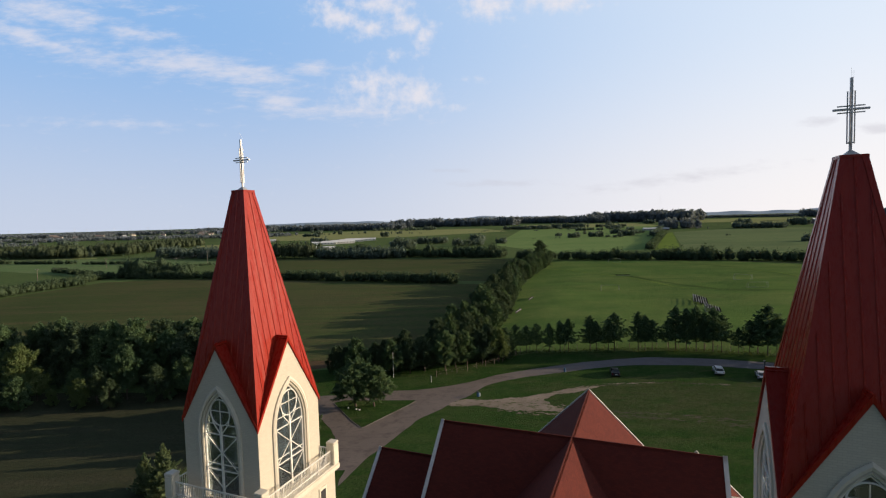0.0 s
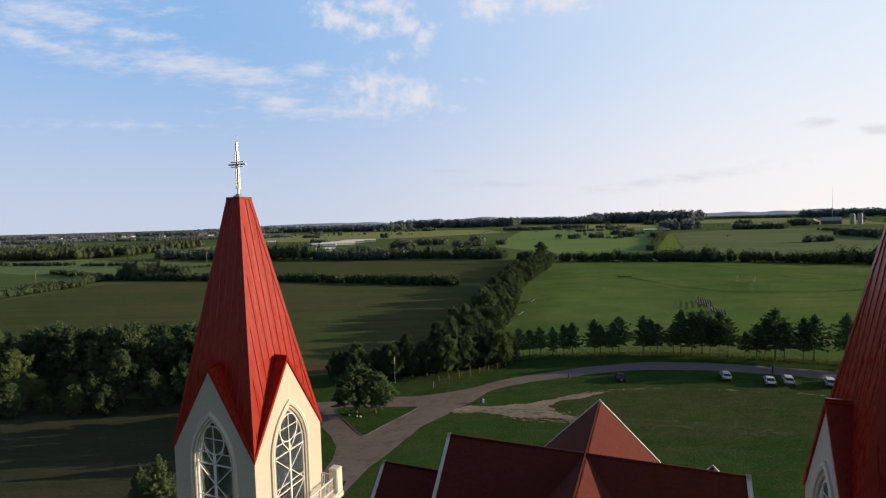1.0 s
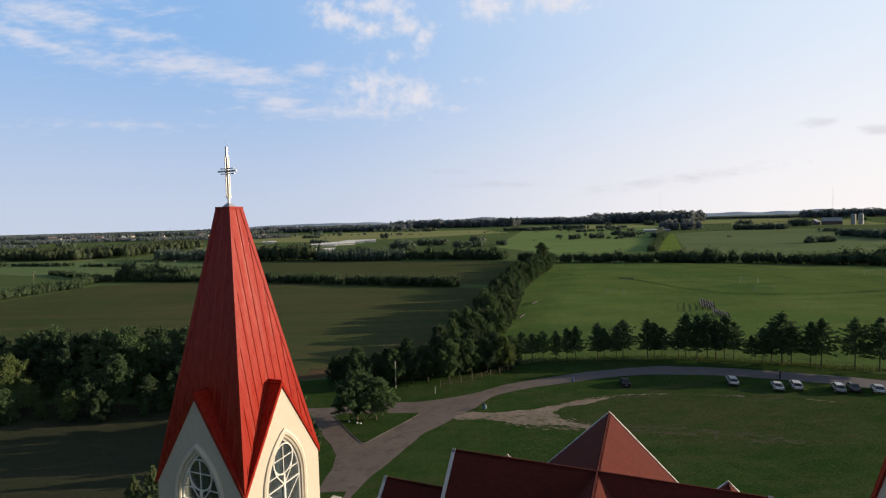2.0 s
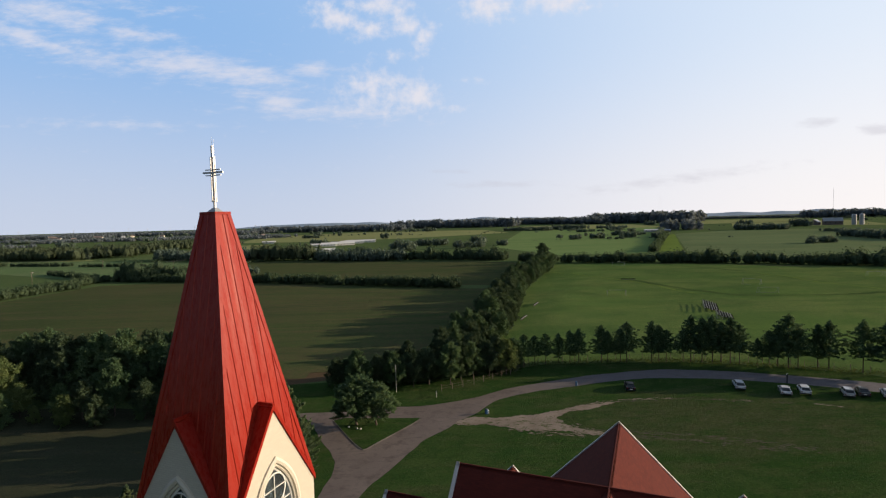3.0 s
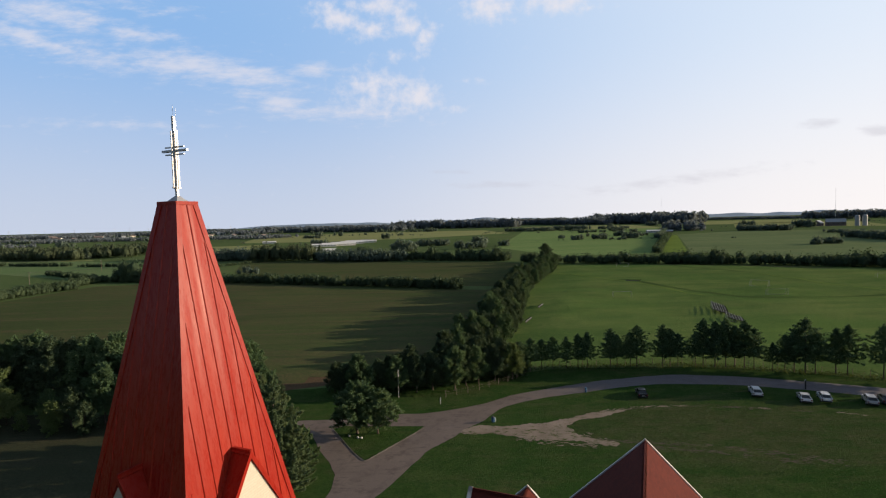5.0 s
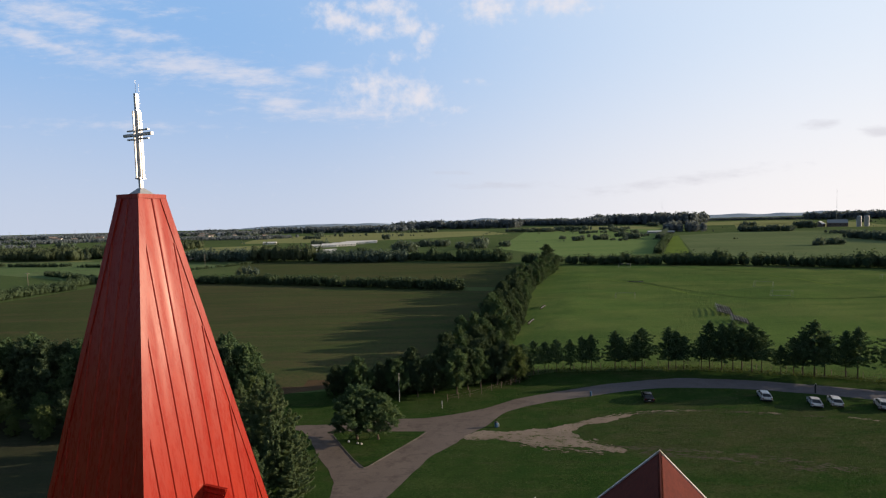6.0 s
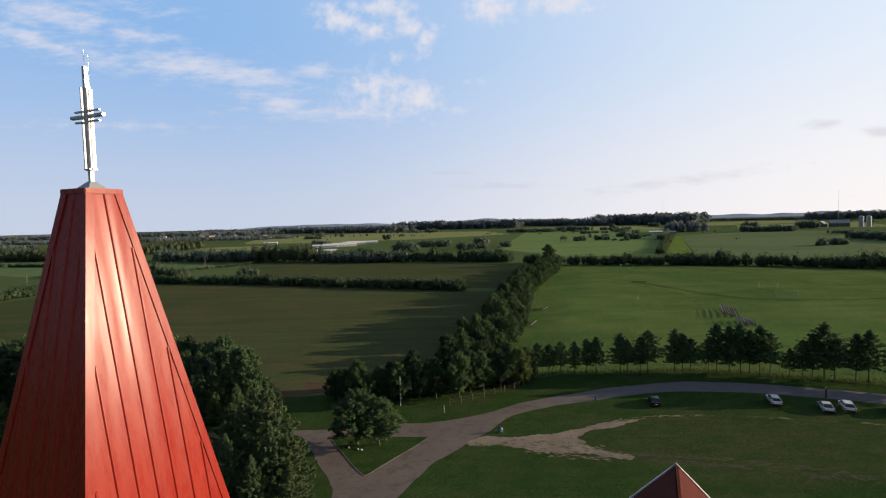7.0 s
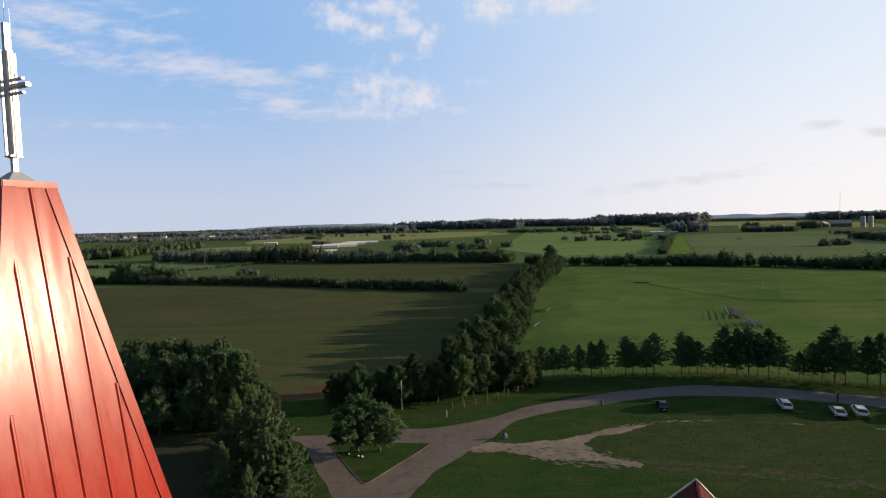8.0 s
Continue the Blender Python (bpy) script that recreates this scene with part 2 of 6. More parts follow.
M_SOIL = turf("bare_soil", (0.125, 0.082, 0.052), (0.150, 0.100, 0.066), (0.070, 0.054, 0.030), 0.05, (20, 0.05, 0.5, 0.6))
M_DARKFIELD = turf("dark_field", (0.048, 0.057, 0.032), (0.092, 0.081, 0.053), (0.034, 0.039, 0.024), 0.02, (15, 0.02, 0.25, 0.6))
M_DARK_GRASS = turf("dark_strip_grass", (0.078, 0.122, 0.036), (0.112, 0.130, 0.050), (0.056, 0.092, 0.029), 0.08)
M_MOWN = turf("fresh_mown_grass", (0.150, 0.215, 0.050), (0.190, 0.230, 0.062), (0.120, 0.175, 0.042), 0.08)


def gravel(name, a, b, dark, other=None):
    p = Paint(name, 0.92, spec=0.25)
    c = p.mix(p.ramp(p.noise(0.12, 4), 0.35, 0.65), a, b)
    c = p.mix(p.ramp(p.noise(0.4, 6, 0.7), 0.50, 0.66, 0.0, 0.85), c, dark)
    if other:
        # brown grit gives way to clean asphalt along the road
        split = p.n.new("ShaderNodeSeparateXYZ")
        p.l.new(p.pos, split.inputs[0])
        shift = p.n.new("ShaderNodeMath")
        shift.operation = "MULTIPLY_ADD"
        p.l.new(p.noise(0.18, 4, 0.6), shift.inputs[0])
        shift.inputs[1].default_value = 26
        p.l.new(split.outputs[0], shift.inputs[2])
        c = p.mix(p.ramp(shift.outputs[0], 24, 46), c, p.mix(p.ramp(p.noise(0.4, 6, 0.7), 0.4, 0.66), other[0], other[1]))
    c = p.mix(p.ramp(p.noise(1.7, 4, 0.6, p.stretch(p.pos, 0.25, 1.0, 1, -50)), 0.56, 0.66, 0.0, 0.6), c, dark)
    fine = p.noise(7, 6, 0.75)
    c = p.mix(p.ramp(fine, 0.38, 0.66, 0.0, 0.5), c, dark)
    p.color(c)
    p.bump(fine, 0.4, 0.03)
    return p.m


M_ROAD = gravel("worn_road", (0.146, 0.115, 0.100), (0.186, 0.148, 0.128), (0.088, 0.069, 0.060), ((0.121, 0.115, 0.130), (0.149, 0.140, 0.154)))


def worn_track(name, cover, pale):
    p = Paint(name, 0.95, spec=0.05)
    c = p.mix(p.ramp(p.noise(0.2, 4), 0.35, 0.65), tuple(pale * q for q in (0.230, 0.180, 0.142)), tuple(pale * q for q in (0.310, 0.250, 0.200)))
    c = p.mix(p.ramp(p.noise(7, 5, 0.7), 0.4, 0.75, 0.0, 0.5), c, tuple(pale * q for q in (0.15, 0.115, 0.085)))
    tuft = p.noise(0.8, 8, 0.8, p.stretch(p.pos, 0.8, 1.3, 1))
    c = p.mix(p.ramp(tuft, cover, cover + 0.08), c, (0.055, 0.075, 0.018))
    p.color(c)
    p.bump(tuft, 0.5, 0.12)
    return p.m


M_DIRT = worn_track("dirt_track", 0.560, 0.98)
M_WORN = worn_track("half_grown_track", 0.510, 0.92)
M_RUT = worn_track("rutted_soil", 0.520, 0.34)
M_KERB = gravel("kerb_concrete", (0.129, 0.116, 0.099), (0.153, 0.138, 0.122), (0.070, 0.061, 0.046))


def red_metal():
    p = Paint("red_painted_metal", 0.36, spec=0.23)
    wave = p.noise(0.9, 3, 0.5, p.stretch(p.pos, 1.5, 1.5, 0.28))
    streak = p.noise(3.0, 5, 0.6, p.stretch(p.pos, 3, 3, 0.3))
    brush = p.noise(1.0, 5, 0.7, p.stretch(p.pos, 42, 42, 0.5))
    c = p.mix(p.ramp(streak, 0.35, 0.75), (0.270, 0.017, 0.009), (0.318, 0.026, 0.012))
    c = p.mix(p.ramp(p.rand, 0.0, 1.0, 0.0, 0.40), c, (0.225, 0.012, 0.011))
    c = p.mix(p.ramp(brush, 0.52, 0.75, 0.0, 0.45), c, (0.215, 0.030, 0.022))
    p.color(c)
    p.rough(p.ramp(p.mix(0.5, streak, brush), 0.35, 0.68, 0.24, 0.33))
    p.bump(wave, 0.13, 0.06)
    return p.m


M_RED = red_metal()


def brick_wall(name, a, b, mortar):
    p = Paint(name, 0.85, spec=0.3)
    k = p.n.new("ShaderNodeTexBrick")
    for key, val in (("Scale", 1.0), ("Mortar Size", 0.007), ("Brick Width", 0.21), ("Row Height", 0.072), ("Bias", 0.0)):
        k.inputs[key].default_value = val
    for key, val in (("Color1", a), ("Color2", b), ("Mortar", mortar)):
        k.inputs[key].default_value = (*val, 1)
    uv = p.n.new("ShaderNodeTexCoord").outputs["UV"]
    p.l.new(uv, k.inputs["Vector"])
    stain = p.noise(0.7, 4, 0.6)
    c = p.mix(p.ramp(stain, 0.45, 0.8, 0.0, 0.25), k.outputs[0], mortar)
    c = p.mix(p.ramp(p.noise(14, 4), 0.4, 0.8, 0.0, 0.2), c, mortar)
    p.color(c)
    inv = p.ramp(k.outputs[1], 0.0, 1.0, 1.0, 0.0)
    p.bump(inv, 0.35, 0.008)
    return p.m


M_BRICK = brick_wall("cream_brick", (0.550, 0.508, 0.423), (0.508, 0.465, 0.387), (0.456, 0.415, 0.346))


def plaster(name, a, b, rough=0.75, spec=0.3):
    p = Paint(name, rough, spec=spec)
    c = p.mix(p.ramp(p.noise(1.6, 5, 0.65), 0.4, 0.75), a, b)
    c = p.mix(p.ramp(p.noise(0.8, 3, 0.5, p.stretch(p.pos, 4, 4, 0.35)), 0.55, 0.8, 0.0, 0.5), c, b)
    p.color(c)
    p.bump(p.noise(30, 3), 0.15, 0.01)
    return p.m


M_STONE = plaster("cream_cast_stone", (0.63, 0.58, 0.49), (0.53, 0.485, 0.41))
M_WHITE = plaster("white_paint", (0.78, 0.76, 0.72), (0.64, 0.62, 0.58), 0.5)
M_TRIM = plaster("pale_metal_trim", (0.62, 0.60, 0.57), (0.50, 0.48, 0.46), 0.4)


def shingles():
    p = Paint("red_brown_shingles", 0.85, spec=0.08)
    k = p.n.new("ShaderNodeTexBrick")
    for key, val in (("Scale", 1.0), ("Mortar Size", 0.012), ("Brick Width", 0.32), ("Row Height", 0.145), ("Bias", 0.0)):
        k.inputs[key].default_value = val
    k.inputs["Mortar Smooth"].default_value = 1.0
    for key, val in (("Color1", (0.108, 0.023, 0.017)), ("Color2", (0.080, 0.018, 0.015)), ("Mortar", (0.062, 0.016, 0.014))):
        k.inputs[key].default_value = (*val, 1)
    p.l.new(p.n.new("ShaderNodeTexCoord").outputs["UV"], k.inputs["Vector"])
    c = p.mix(p.ramp(p.noise(0.5, 4, 0.6), 0.4, 0.75, 0.0, 0.4), k.outputs[0], (0.120, 0.029, 0.020))
    c = p.mix(p.ramp(p.noise(40, 2), 0.3, 0.8, 0.0, 0.35), c, (0.08, 0.025, 0.02))
    p.color(c)
    p.bump(p.ramp(k.outputs[1], 0.0, 1.0, 1.0, 0.0), 0.15, 0.006)
    return p.m


M_SHINGLE = shingles()
M_CAP = plaster("red_brown_ridge_metal", (0.105, 0.026, 0.020), (0.080, 0.020, 0.016), 0.8, 0.1)


def steel(name, rgb, rough, metal=1.0):
    p = Paint(name, rough, metal)
    n = p.noise(6, 4)
    p.color(p.mix(p.ramp(n, 0.3, 0.8), rgb, tuple(0.8 * x for x in rgb)))
    p.rough(p.ramp(n, 0.3, 0.8, rough, rough + 0.12))
    return p.m


M_STEEL = steel("brushed_steel", (0.56, 0.55, 0.55), 0.42, 0.60)
M_RAIL = plaster("white_rail_paint", (0.70, 0.68, 0.64), (0.60, 0.57, 0.52), 0.4)


def pane(name, tint, rough=0.04, ior=1.5):
    p = Paint(name, rough, spec=0.9)
    p.color(p.mix(p.ramp(p.noise(0.8, 3), 0.3, 0.7), tint, tuple(0.6 * x for x in tint)))
    p.b.inputs["Transmission Weight"].default_value = 0.9
    p.b.inputs["IOR"].default_value = ior
    return p.m


M_GLASS = pane("window_glass", (0.32, 0.40, 0.46), 0.05, 1.8)
M_CARGLASS = pane("car_glass", (0.02, 0.025, 0.03))


def leaves(name, a, b, c, spec=0.06, glow=0.38):
    p = Paint(name, 0.6, spec=spec)
    k = p.mix(p.ramp(p.island, 0.0, 1.0), a, b)
    k = p.mix(p.ramp(p.noise(0.5, 3), 0.4, 0.65, 0.0, 0.7), k, c)
    k = p.mix(p.ramp(p.rand, 0.0, 1.0, 0.0, 0.45), k, c)
    p.color(k)
    if glow:
        # leaves let some of the light through
        thin = p.n.new("ShaderNodeBsdfTranslucent")
        p.l.new(p.mix(1.0, k, (1.25, 1.2, 0.9), "MULTIPLY"), thin.inputs["Color"])
        both = p.n.new("ShaderNodeMixShader")
        both.inputs[0].default_value = glow
        p.l.new(p.b.outputs[0], both.inputs[1])
        p.l.new(thin.outputs[0], both.inputs[2])
        p.l.new(both.outputs[0], p.n["Material Output"].inputs["Surface"])
    return p.m


M_LEAF = leaves("broad_leaves", (0.090, 0.150, 0.068), (0.165, 0.223, 0.108), (0.061, 0.109, 0.058))
M_LEAF_PALE = leaves("pale_leaves", (0.125, 0.171, 0.062), (0.187, 0.223, 0.097), (0.080, 0.125, 0.048))
M_LEAF_DARK = leaves("dark_leaves", (0.065, 0.100, 0.054), (0.112, 0.150, 0.079), (0.048, 0.077, 0.048))
M_TUFT = leaves("grass_blades", (0.066, 0.104, 0.030), (0.098, 0.108, 0.044), (0.052, 0.084, 0.026))
M_NEEDLE = leaves("pine_needles", (0.076, 0.136, 0.069), (0.150, 0.207, 0.103), (0.050, 0.099, 0.057))
M_SPRUCE = leaves("spruce_needles", (0.129, 0.176, 0.087), (0.213, 0.251, 0.126), (0.078, 0.125, 0.067))
# greyer, bluer green than near leaves, with some haze in the colour
M_WOODS = leaves("hazed_far_woods", (0.104, 0.140, 0.111), (0.156, 0.195, 0.137), (0.083, 0.120, 0.104))
# blue-grey leaves: aerial haze is mixed into the base colour
M_WOODS_FAR = leaves("hazed_farthest_woods", (0.143, 0.172, 0.198), (0.176, 0.203, 0.218), (0.133, 0.159, 0.189))
M_WOODS_PALE = leaves("far_plantation", (0.073, 0.096, 0.054), (0.103, 0.125, 0.068), (0.060, 0.082, 0.049))


def bark():
    p = Paint("bark", 0.9, spec=0.2)
    n = p.noise(3, 5, 0.7, p.stretch(p.obj, 3, 3, 0.6))
    p.color(p.mix(p.ramp(n, 0.35, 0.7), (0.055, 0.042, 0.032), (0.125, 0.102, 0.080)))
    p.bump(n, 0.6, 0.05)
    return p.m


M_BARK = bark()


def wood(name, a, b):
    p = Paint(name, 0.85, spec=0.2)
    n = p.noise(2, 5, 0.7, p.stretch(p.obj, 6, 6, 0.7))
    p.color(p.mix(p.ramp(n, 0.3, 0.7), a, b))
    return p.m


M_POST = wood("weathered_wood", (0.16, 0.13, 0.10), (0.24, 0.20, 0.16))


def carpaint(name, rgb, coat=0.8):
    p = Paint(name, 0.3, spec=0.6 * coat)
    n = p.noise(1.2, 4)
    p.color(p.mix(p.ramp(n, 0.4, 0.8), rgb, tuple(0.8 * x for x in rgb)))
    p.b.inputs["Coat Weight"].default_value = coat
    p.b.inputs["Coat Roughness"].default_value = 0.06
    return p.m


M_CAR_WHITE = carpaint("white_car_paint", (0.74, 0.74, 0.76))
M_CAR_SILVER = carpaint("silver_car_paint", (0.46, 0.47, 0.50))
M_CAR_BLACK = carpaint("black_car_paint", (0.008, 0.008, 0.010), 0.25)
M_CAR_GREY = carpaint("dark_grey_car_paint", (0.075, 0.08, 0.09))
M_TYRE = plaster("tyre_rubber", (0.022, 0.022, 0.022), (0.035, 0.033, 0.03), 0.85)
M_DARK = plaster("dark_plastic", (0.03, 0.03, 0.035), (0.045, 0.045, 0.05), 0.6)
M_LAMP_RED = plaster("red_lens", (0.16, 0.012, 0.010), (0.12, 0.01, 0.01), 0.3)
M_LAMP_CLEAR = plaster("clear_lens", (0.7, 0.7, 0.7), (0.6, 0.6, 0.62), 0.15)
M_BLUE = plaster("blue_plastic", (0.05, 0.12, 0.22), (0.04, 0.09, 0.17), 0.5)
# pale blue base colour carries the haze over the far hills
M_HILL = leaves("hazed_far_hills", (0.30, 0.37, 0.45), (0.32, 0.39, 0.47), (0.28, 0.35, 0.43), 0.0, 0.0)
# near-black colour puts the shade inside the belfry on its surfaces
M_INSIDE = plaster("dark_belfry_inside", (0.070, 0.068, 0.070), (0.050, 0.048, 0.050), 0.9)

M_SHEET = plaster("grey_metal_roof", (0.38, 0.39, 0.40), (0.30, 0.31, 0.32), 0.5)
M_ALU = plaster("dull_aluminium", (0.36, 0.36, 0.36), (0.26, 0.26, 0.26), 0.7, 0.1)
M_BOARD = plaster("near_black_boards", (0.020, 0.021, 0.020), (0.012, 0.013, 0.012), 0.95, 0.0)
M_GOAL = plaster("dulled_white_tube", (0.42, 0.43, 0.38), (0.32, 0.34, 0.28), 0.6)
M_BARN = plaster("weathered_barn_boards", (0.16, 0.13, 0.12), (0.11, 0.09, 0.085), 0.8)

# ---- building tools ----


def part(name, bm, material, parent=None, label=""):
    """Links a bmesh as one mesh object, under parent if one is given."""
    me = bpy.data.meshes.new(name)
    bm.normal_update()
    bm.to_mesh(me)
    bm.free()
    return shared(name, me, material, parent, label)


def shared(name, me, material=None, parent=None, label=""):
    if material is not None and not me.materials:
        me.materials.append(material)
    ob = new(name, me)
    if parent is not None:
        ob.parent = parent
    if label:
        tagged(ob, label)
    return ob


def thing(name, label, category, group="", kind="", at=(0, 0, 0), turn=0.0):
    ob = new(name)
    ob.empty_display_size = 0.5
    tagged(ob, label, category, group, kind)
    ob.matrix_basis = pose(*at, 0, 0, turn)
    return ob


def add_box(bm, x0, x1, y0, y1, z0, z1, bevel=0.0):
    made = bmesh.ops.create_cube(bm, size=1.0)["verts"]
    for q in made:
        q.co = Vector((x0 + (q.co.x + 0.5) * (x1 - x0), y0 + (q.co.y + 0.5) * (y1 - y0), z0 + (q.co.z + 0.5) * (z1 - z0)))
    if bevel:
        edges = list({e for q in made for e in q.link_edges})
        bmesh.ops.bevel(bm, geom=edges, offset=bevel, segments=2, affect="EDGES")
    return bm


def box(x0, x1, y0, y1, z0, z1, bevel=0.0):
    return add_box(bmesh.new(), x0, x1, y0, y1, z0, z1, bevel)


def add_bar(bm, a, b, r, sides=4, r2=None):
    """A bar from a to b, r thick at a and r2 at b."""
    a, b = Vector(a), Vector(b)
    way = b - a
    made = bmesh.ops.create_cone(bm, cap_ends=True, segments=sides, radius1=r, radius2=r if r2 is None else r2, depth=way.length)["verts"]
    m = Matrix.Translation((a + b) / 2) @ way.to_track_quat("Z", "Y").to_matrix().to_4x4() @ pose(0, 0, 0, 0, 0, 45 if sides == 4 else 0)
    bmesh.ops.transform(bm, matrix=m, verts=made)
    return bm


def bar(a, b, r, sides=4, r2=None):
    return add_bar(bmesh.new(), a, b, r, sides, r2)


def slab(points, thick):
    """A slab on a flat polygon (counter-clockwise from outside), thick inwards, with UVs in metres on its plane."""
    bm = bmesh.new()
    pts = [Vector(q) for q in points]
    nrm = (pts[1] - pts[0]).cross(pts[2] - pts[0]).normalized()
    top = [bm.verts.new(q) for q in pts]
    low = [bm.verts.new(q - nrm * thick) for q in pts]
    bm.faces.new(top)
    bm.faces.new(low[::-1])
    k = len(pts)
    for i in range(k):
        bm.faces.new((top[i], low[i], low[(i + 1) % k], top[(i + 1) % k]))
    flat_uv(bm)
    return bm


def flat_uv(bm):
    """UVs in metres: along the level line of each face, and up its slope."""
    layer = bm.loops.layers.uv.verify()
    bm.normal_update()
    for f in bm.faces:
        n = f.normal
        side = Vector((-n.y, n.x, 0))
        side = side.normalized() if side.length > 1e-4 else Vector((1, 0, 0))
        up = n.cross(side)
        for lp in f.loops:
            lp[layer].uv = (lp.vert.co.dot(side), lp.vert.co.dot(up))


def quad_mesh(name, quads, extra=None):
    """A mesh of loose four-cornered faces (N, 4, 3), with other faces (verts, tris) joined."""
    n = len(quads)
    verts = quads.reshape(-1, 3)
    faces = np.arange(4 * n).reshape(-1, 4).tolist()
    if extra is not None:
        ev, ef = extra
        faces += (np.asarray(ef) + 4 * n).tolist()
        verts = np.concatenate([verts, ev])
    me = bpy.data.meshes.new(name)
    me.from_pydata(verts.tolist(), [], faces)
    return me


def leaf_quads(rng, at, out, size, long=1.5, lean=0.9, along=None):
    """Leaf sprays: rhombs at the places given, facing roughly out, of random turn."""
    n = len(at)
    nrm = out + rng.normal(0, lean, (n, 3))
    nrm /= np.linalg.norm(nrm, axis=1, keepdims=True) + 1e-9
    a = np.cross(nrm, rng.normal(0, 1, (n, 3)) if along is None else np.cross(along + rng.normal(0, 0.35, (n, 3)), nrm))
    a /= np.linalg.norm(a, axis=1, keepdims=True) + 1e-9
    b = np.cross(nrm, a)
    s = (size * rng.uniform(0.6, 1.35, n))[:, None]
    droop = nrm * s * 0.18
    return np.stack([at - a * s * long / 2, at - b * s / 2 + droop, at + a * s * long / 2, at + b * s / 2 + droop], 1)


ICO_BM = bmesh.new()
bmesh.ops.create_icosphere(ICO_BM, subdivisions=1, radius=1)
ICO_V = np.array([q.co[:] for q in ICO_BM.verts])
ICO_BM.verts.index_update()
ICO_F = np.array([[q.index for q in f.verts] for f in ICO_BM.faces])
ICO_BM.free()


def cores(rng, centers, radii):
    """Dark hearts of leaf clumps: one small uneven ball each."""
    vs, fs = [], []
    for i, (c, r) in enumerate(zip(centers, radii)):
        vs.append(ICO_V * r * rng.uniform(0.75, 1.1, (len(ICO_V), 1)) + c)
        fs.append(ICO_F + i * len(ICO_V))
    return np.concatenate(vs), np.concatenate(fs)


def sphere_points(rng, n):
    d = rng.normal(0, 1, (n, 3))
    return d / np.linalg.norm(d, axis=1, keepdims=True)

# ---- ground, fields and roads ----
from mathutils.geometry import tessellate_polygon


def sheet(name, pts, z, material, label, category, kind="structure"):
    me = bpy.data.meshes.new(name)
    flat = [Vector((x, y, 0)) for x, y in pts]
    tris = [t for t in tessellate_polygon([flat])]
    me.from_pydata([(x, y, z) for x, y in pts], [], [t if (flat[t[1]] - flat[t[0]]).cross(flat[t[2]] - flat[t[0]]).z > 0 else t[::-1] for t in tris])
    return tagged(shared(name, me, material), label, category, kind=kind)


def smooth_line(pts, steps=6):
    """A smooth line through the points."""
    q = [Vector(p).to_3d() for p in pts]
    out = []
    for i in range(len(q) - 1):
        p0, p1, p2, p3 = q[max(i - 1, 0)], q[i], q[i + 1], q[min(i + 2, len(q) - 1)]
        for k in range(steps):
            t = k / steps
            out.append(0.5 * ((2 * p1) + (p2 - p0) * t + (2 * p0 - 5 * p1 + 4 * p2 - p3) * t * t + (3 * p1 - p0 - 3 * p2 + p3) * t ** 3))
    return out + [q[-1]]


def ragged(pts, amount, seed, step=1.2):
    """A closed outline with a wandering edge."""
    rng = random.Random(seed)
    out = []
    k = len(pts)
    for i in range(k):
        a, b = Vector(pts[i]), Vector(pts[(i + 1) % k])
        n = max(1, int((b - a).length / step))
        side = (b - a).orthogonal().normalized()
        for j in range(n):
            q = a.lerp(b, j / n)
            out.append(q + side * (noise.noise((q.x * 0.25 + seed, q.y * 0.25, 0)) * amount + rng.uniform(-1, 1) * amount * 0.25))
    return [(q.x, q.y) for q in out]


sheet("ground", [(-4900, -4900), (4900, -4900), (4900, 4900), (-4900, 4900)], 0, M_GROUND, "wide green and brown meadow ground", "ground")
sheet("lawn", ragged([(-30, -40), (95, -40), (130, 60), (100, 95), (84, 109), (74, 113.5), (60, 118.5), (50, 121), (22, 121.5), (8, 117), (-4, 111), (-21, 113.5), (-44, 110.5), (-55, 108), (-70, 60), (-60, -20)], 0.4, 3, 4),
      0.010, M_LAWN, "mown green lawn with dry brown patches", "lawn")
sheet("sports_field", ragged([(9, 124), (22, 124), (50, 124), (60, 121.5), (74, 116), (92, 109), (140, 90), (300, 180), (246, 300), (208, 326), (152, 354), (78, 374), (47, 272), (22, 191), (11, 148)], 0.6, 5, 6),
      0.014, M_PITCH, "bright green mown sports field", "field")
sheet("hay_field", ragged([(-30, 116), (-6, 122), (2, 160), (10, 194), (26, 250), (0, 257), (-52, 279), (-101, 300), (-168, 318), (-206, 308), (-216, 240), (-150, 150), (-60, 112)], 0.6, 7, 6),
      0.012, M_HAY, "brownish green mown hay field", "field")
sheet("hay_field", ragged([(14, 266), (30, 262), (60, 380), (46, 402), (-50, 438), (-186, 480), (-150, 370), (-100, 312), (-52, 290)], 0.6, 9, 8),
      0.013, M_HAY, "brownish green mown hay field beyond a hedge", "field")
# very dark green sheet over the ground west of the church
sheet("crop_field", ragged([(-24, 10), (-25, 66), (-29, 88), (-34, 92.5), (-46, 99), (-96, 103), (-140, 80), (-130, 20), (-80, 0)], 1.0, 15, 4), 0.015, M_DARKFIELD, "very dark green field", "field")
sheet("soil_strip", ragged([(-43, 120), (-27, 121), (-24, 114.5), (-38, 110.5)], 0.8, 11), 0.030, M_SOIL, "bare brown soil at a field edge", "soil")
sheet("crop_field", [(-365, 418), (-214, 330), (-210, 345), (-185, 440), (-215, 470), (-380, 545), (-490, 560)], 0.02, M_CROP, "green crop field", "field")
sheet("crop_field", [(100, 450), (178, 452), (420, 1000), (540, 1300), (200, 1280), (60, 600)], 0.02, M_ROWS, "green crop field in rows", "field")
sheet("crop_field", [(250, 345), (420, 250), (760, 640), (640, 900), (520, 930), (380, 840), (215, 455)], 0.02, M_PASTURE, "dull green pasture", "field")
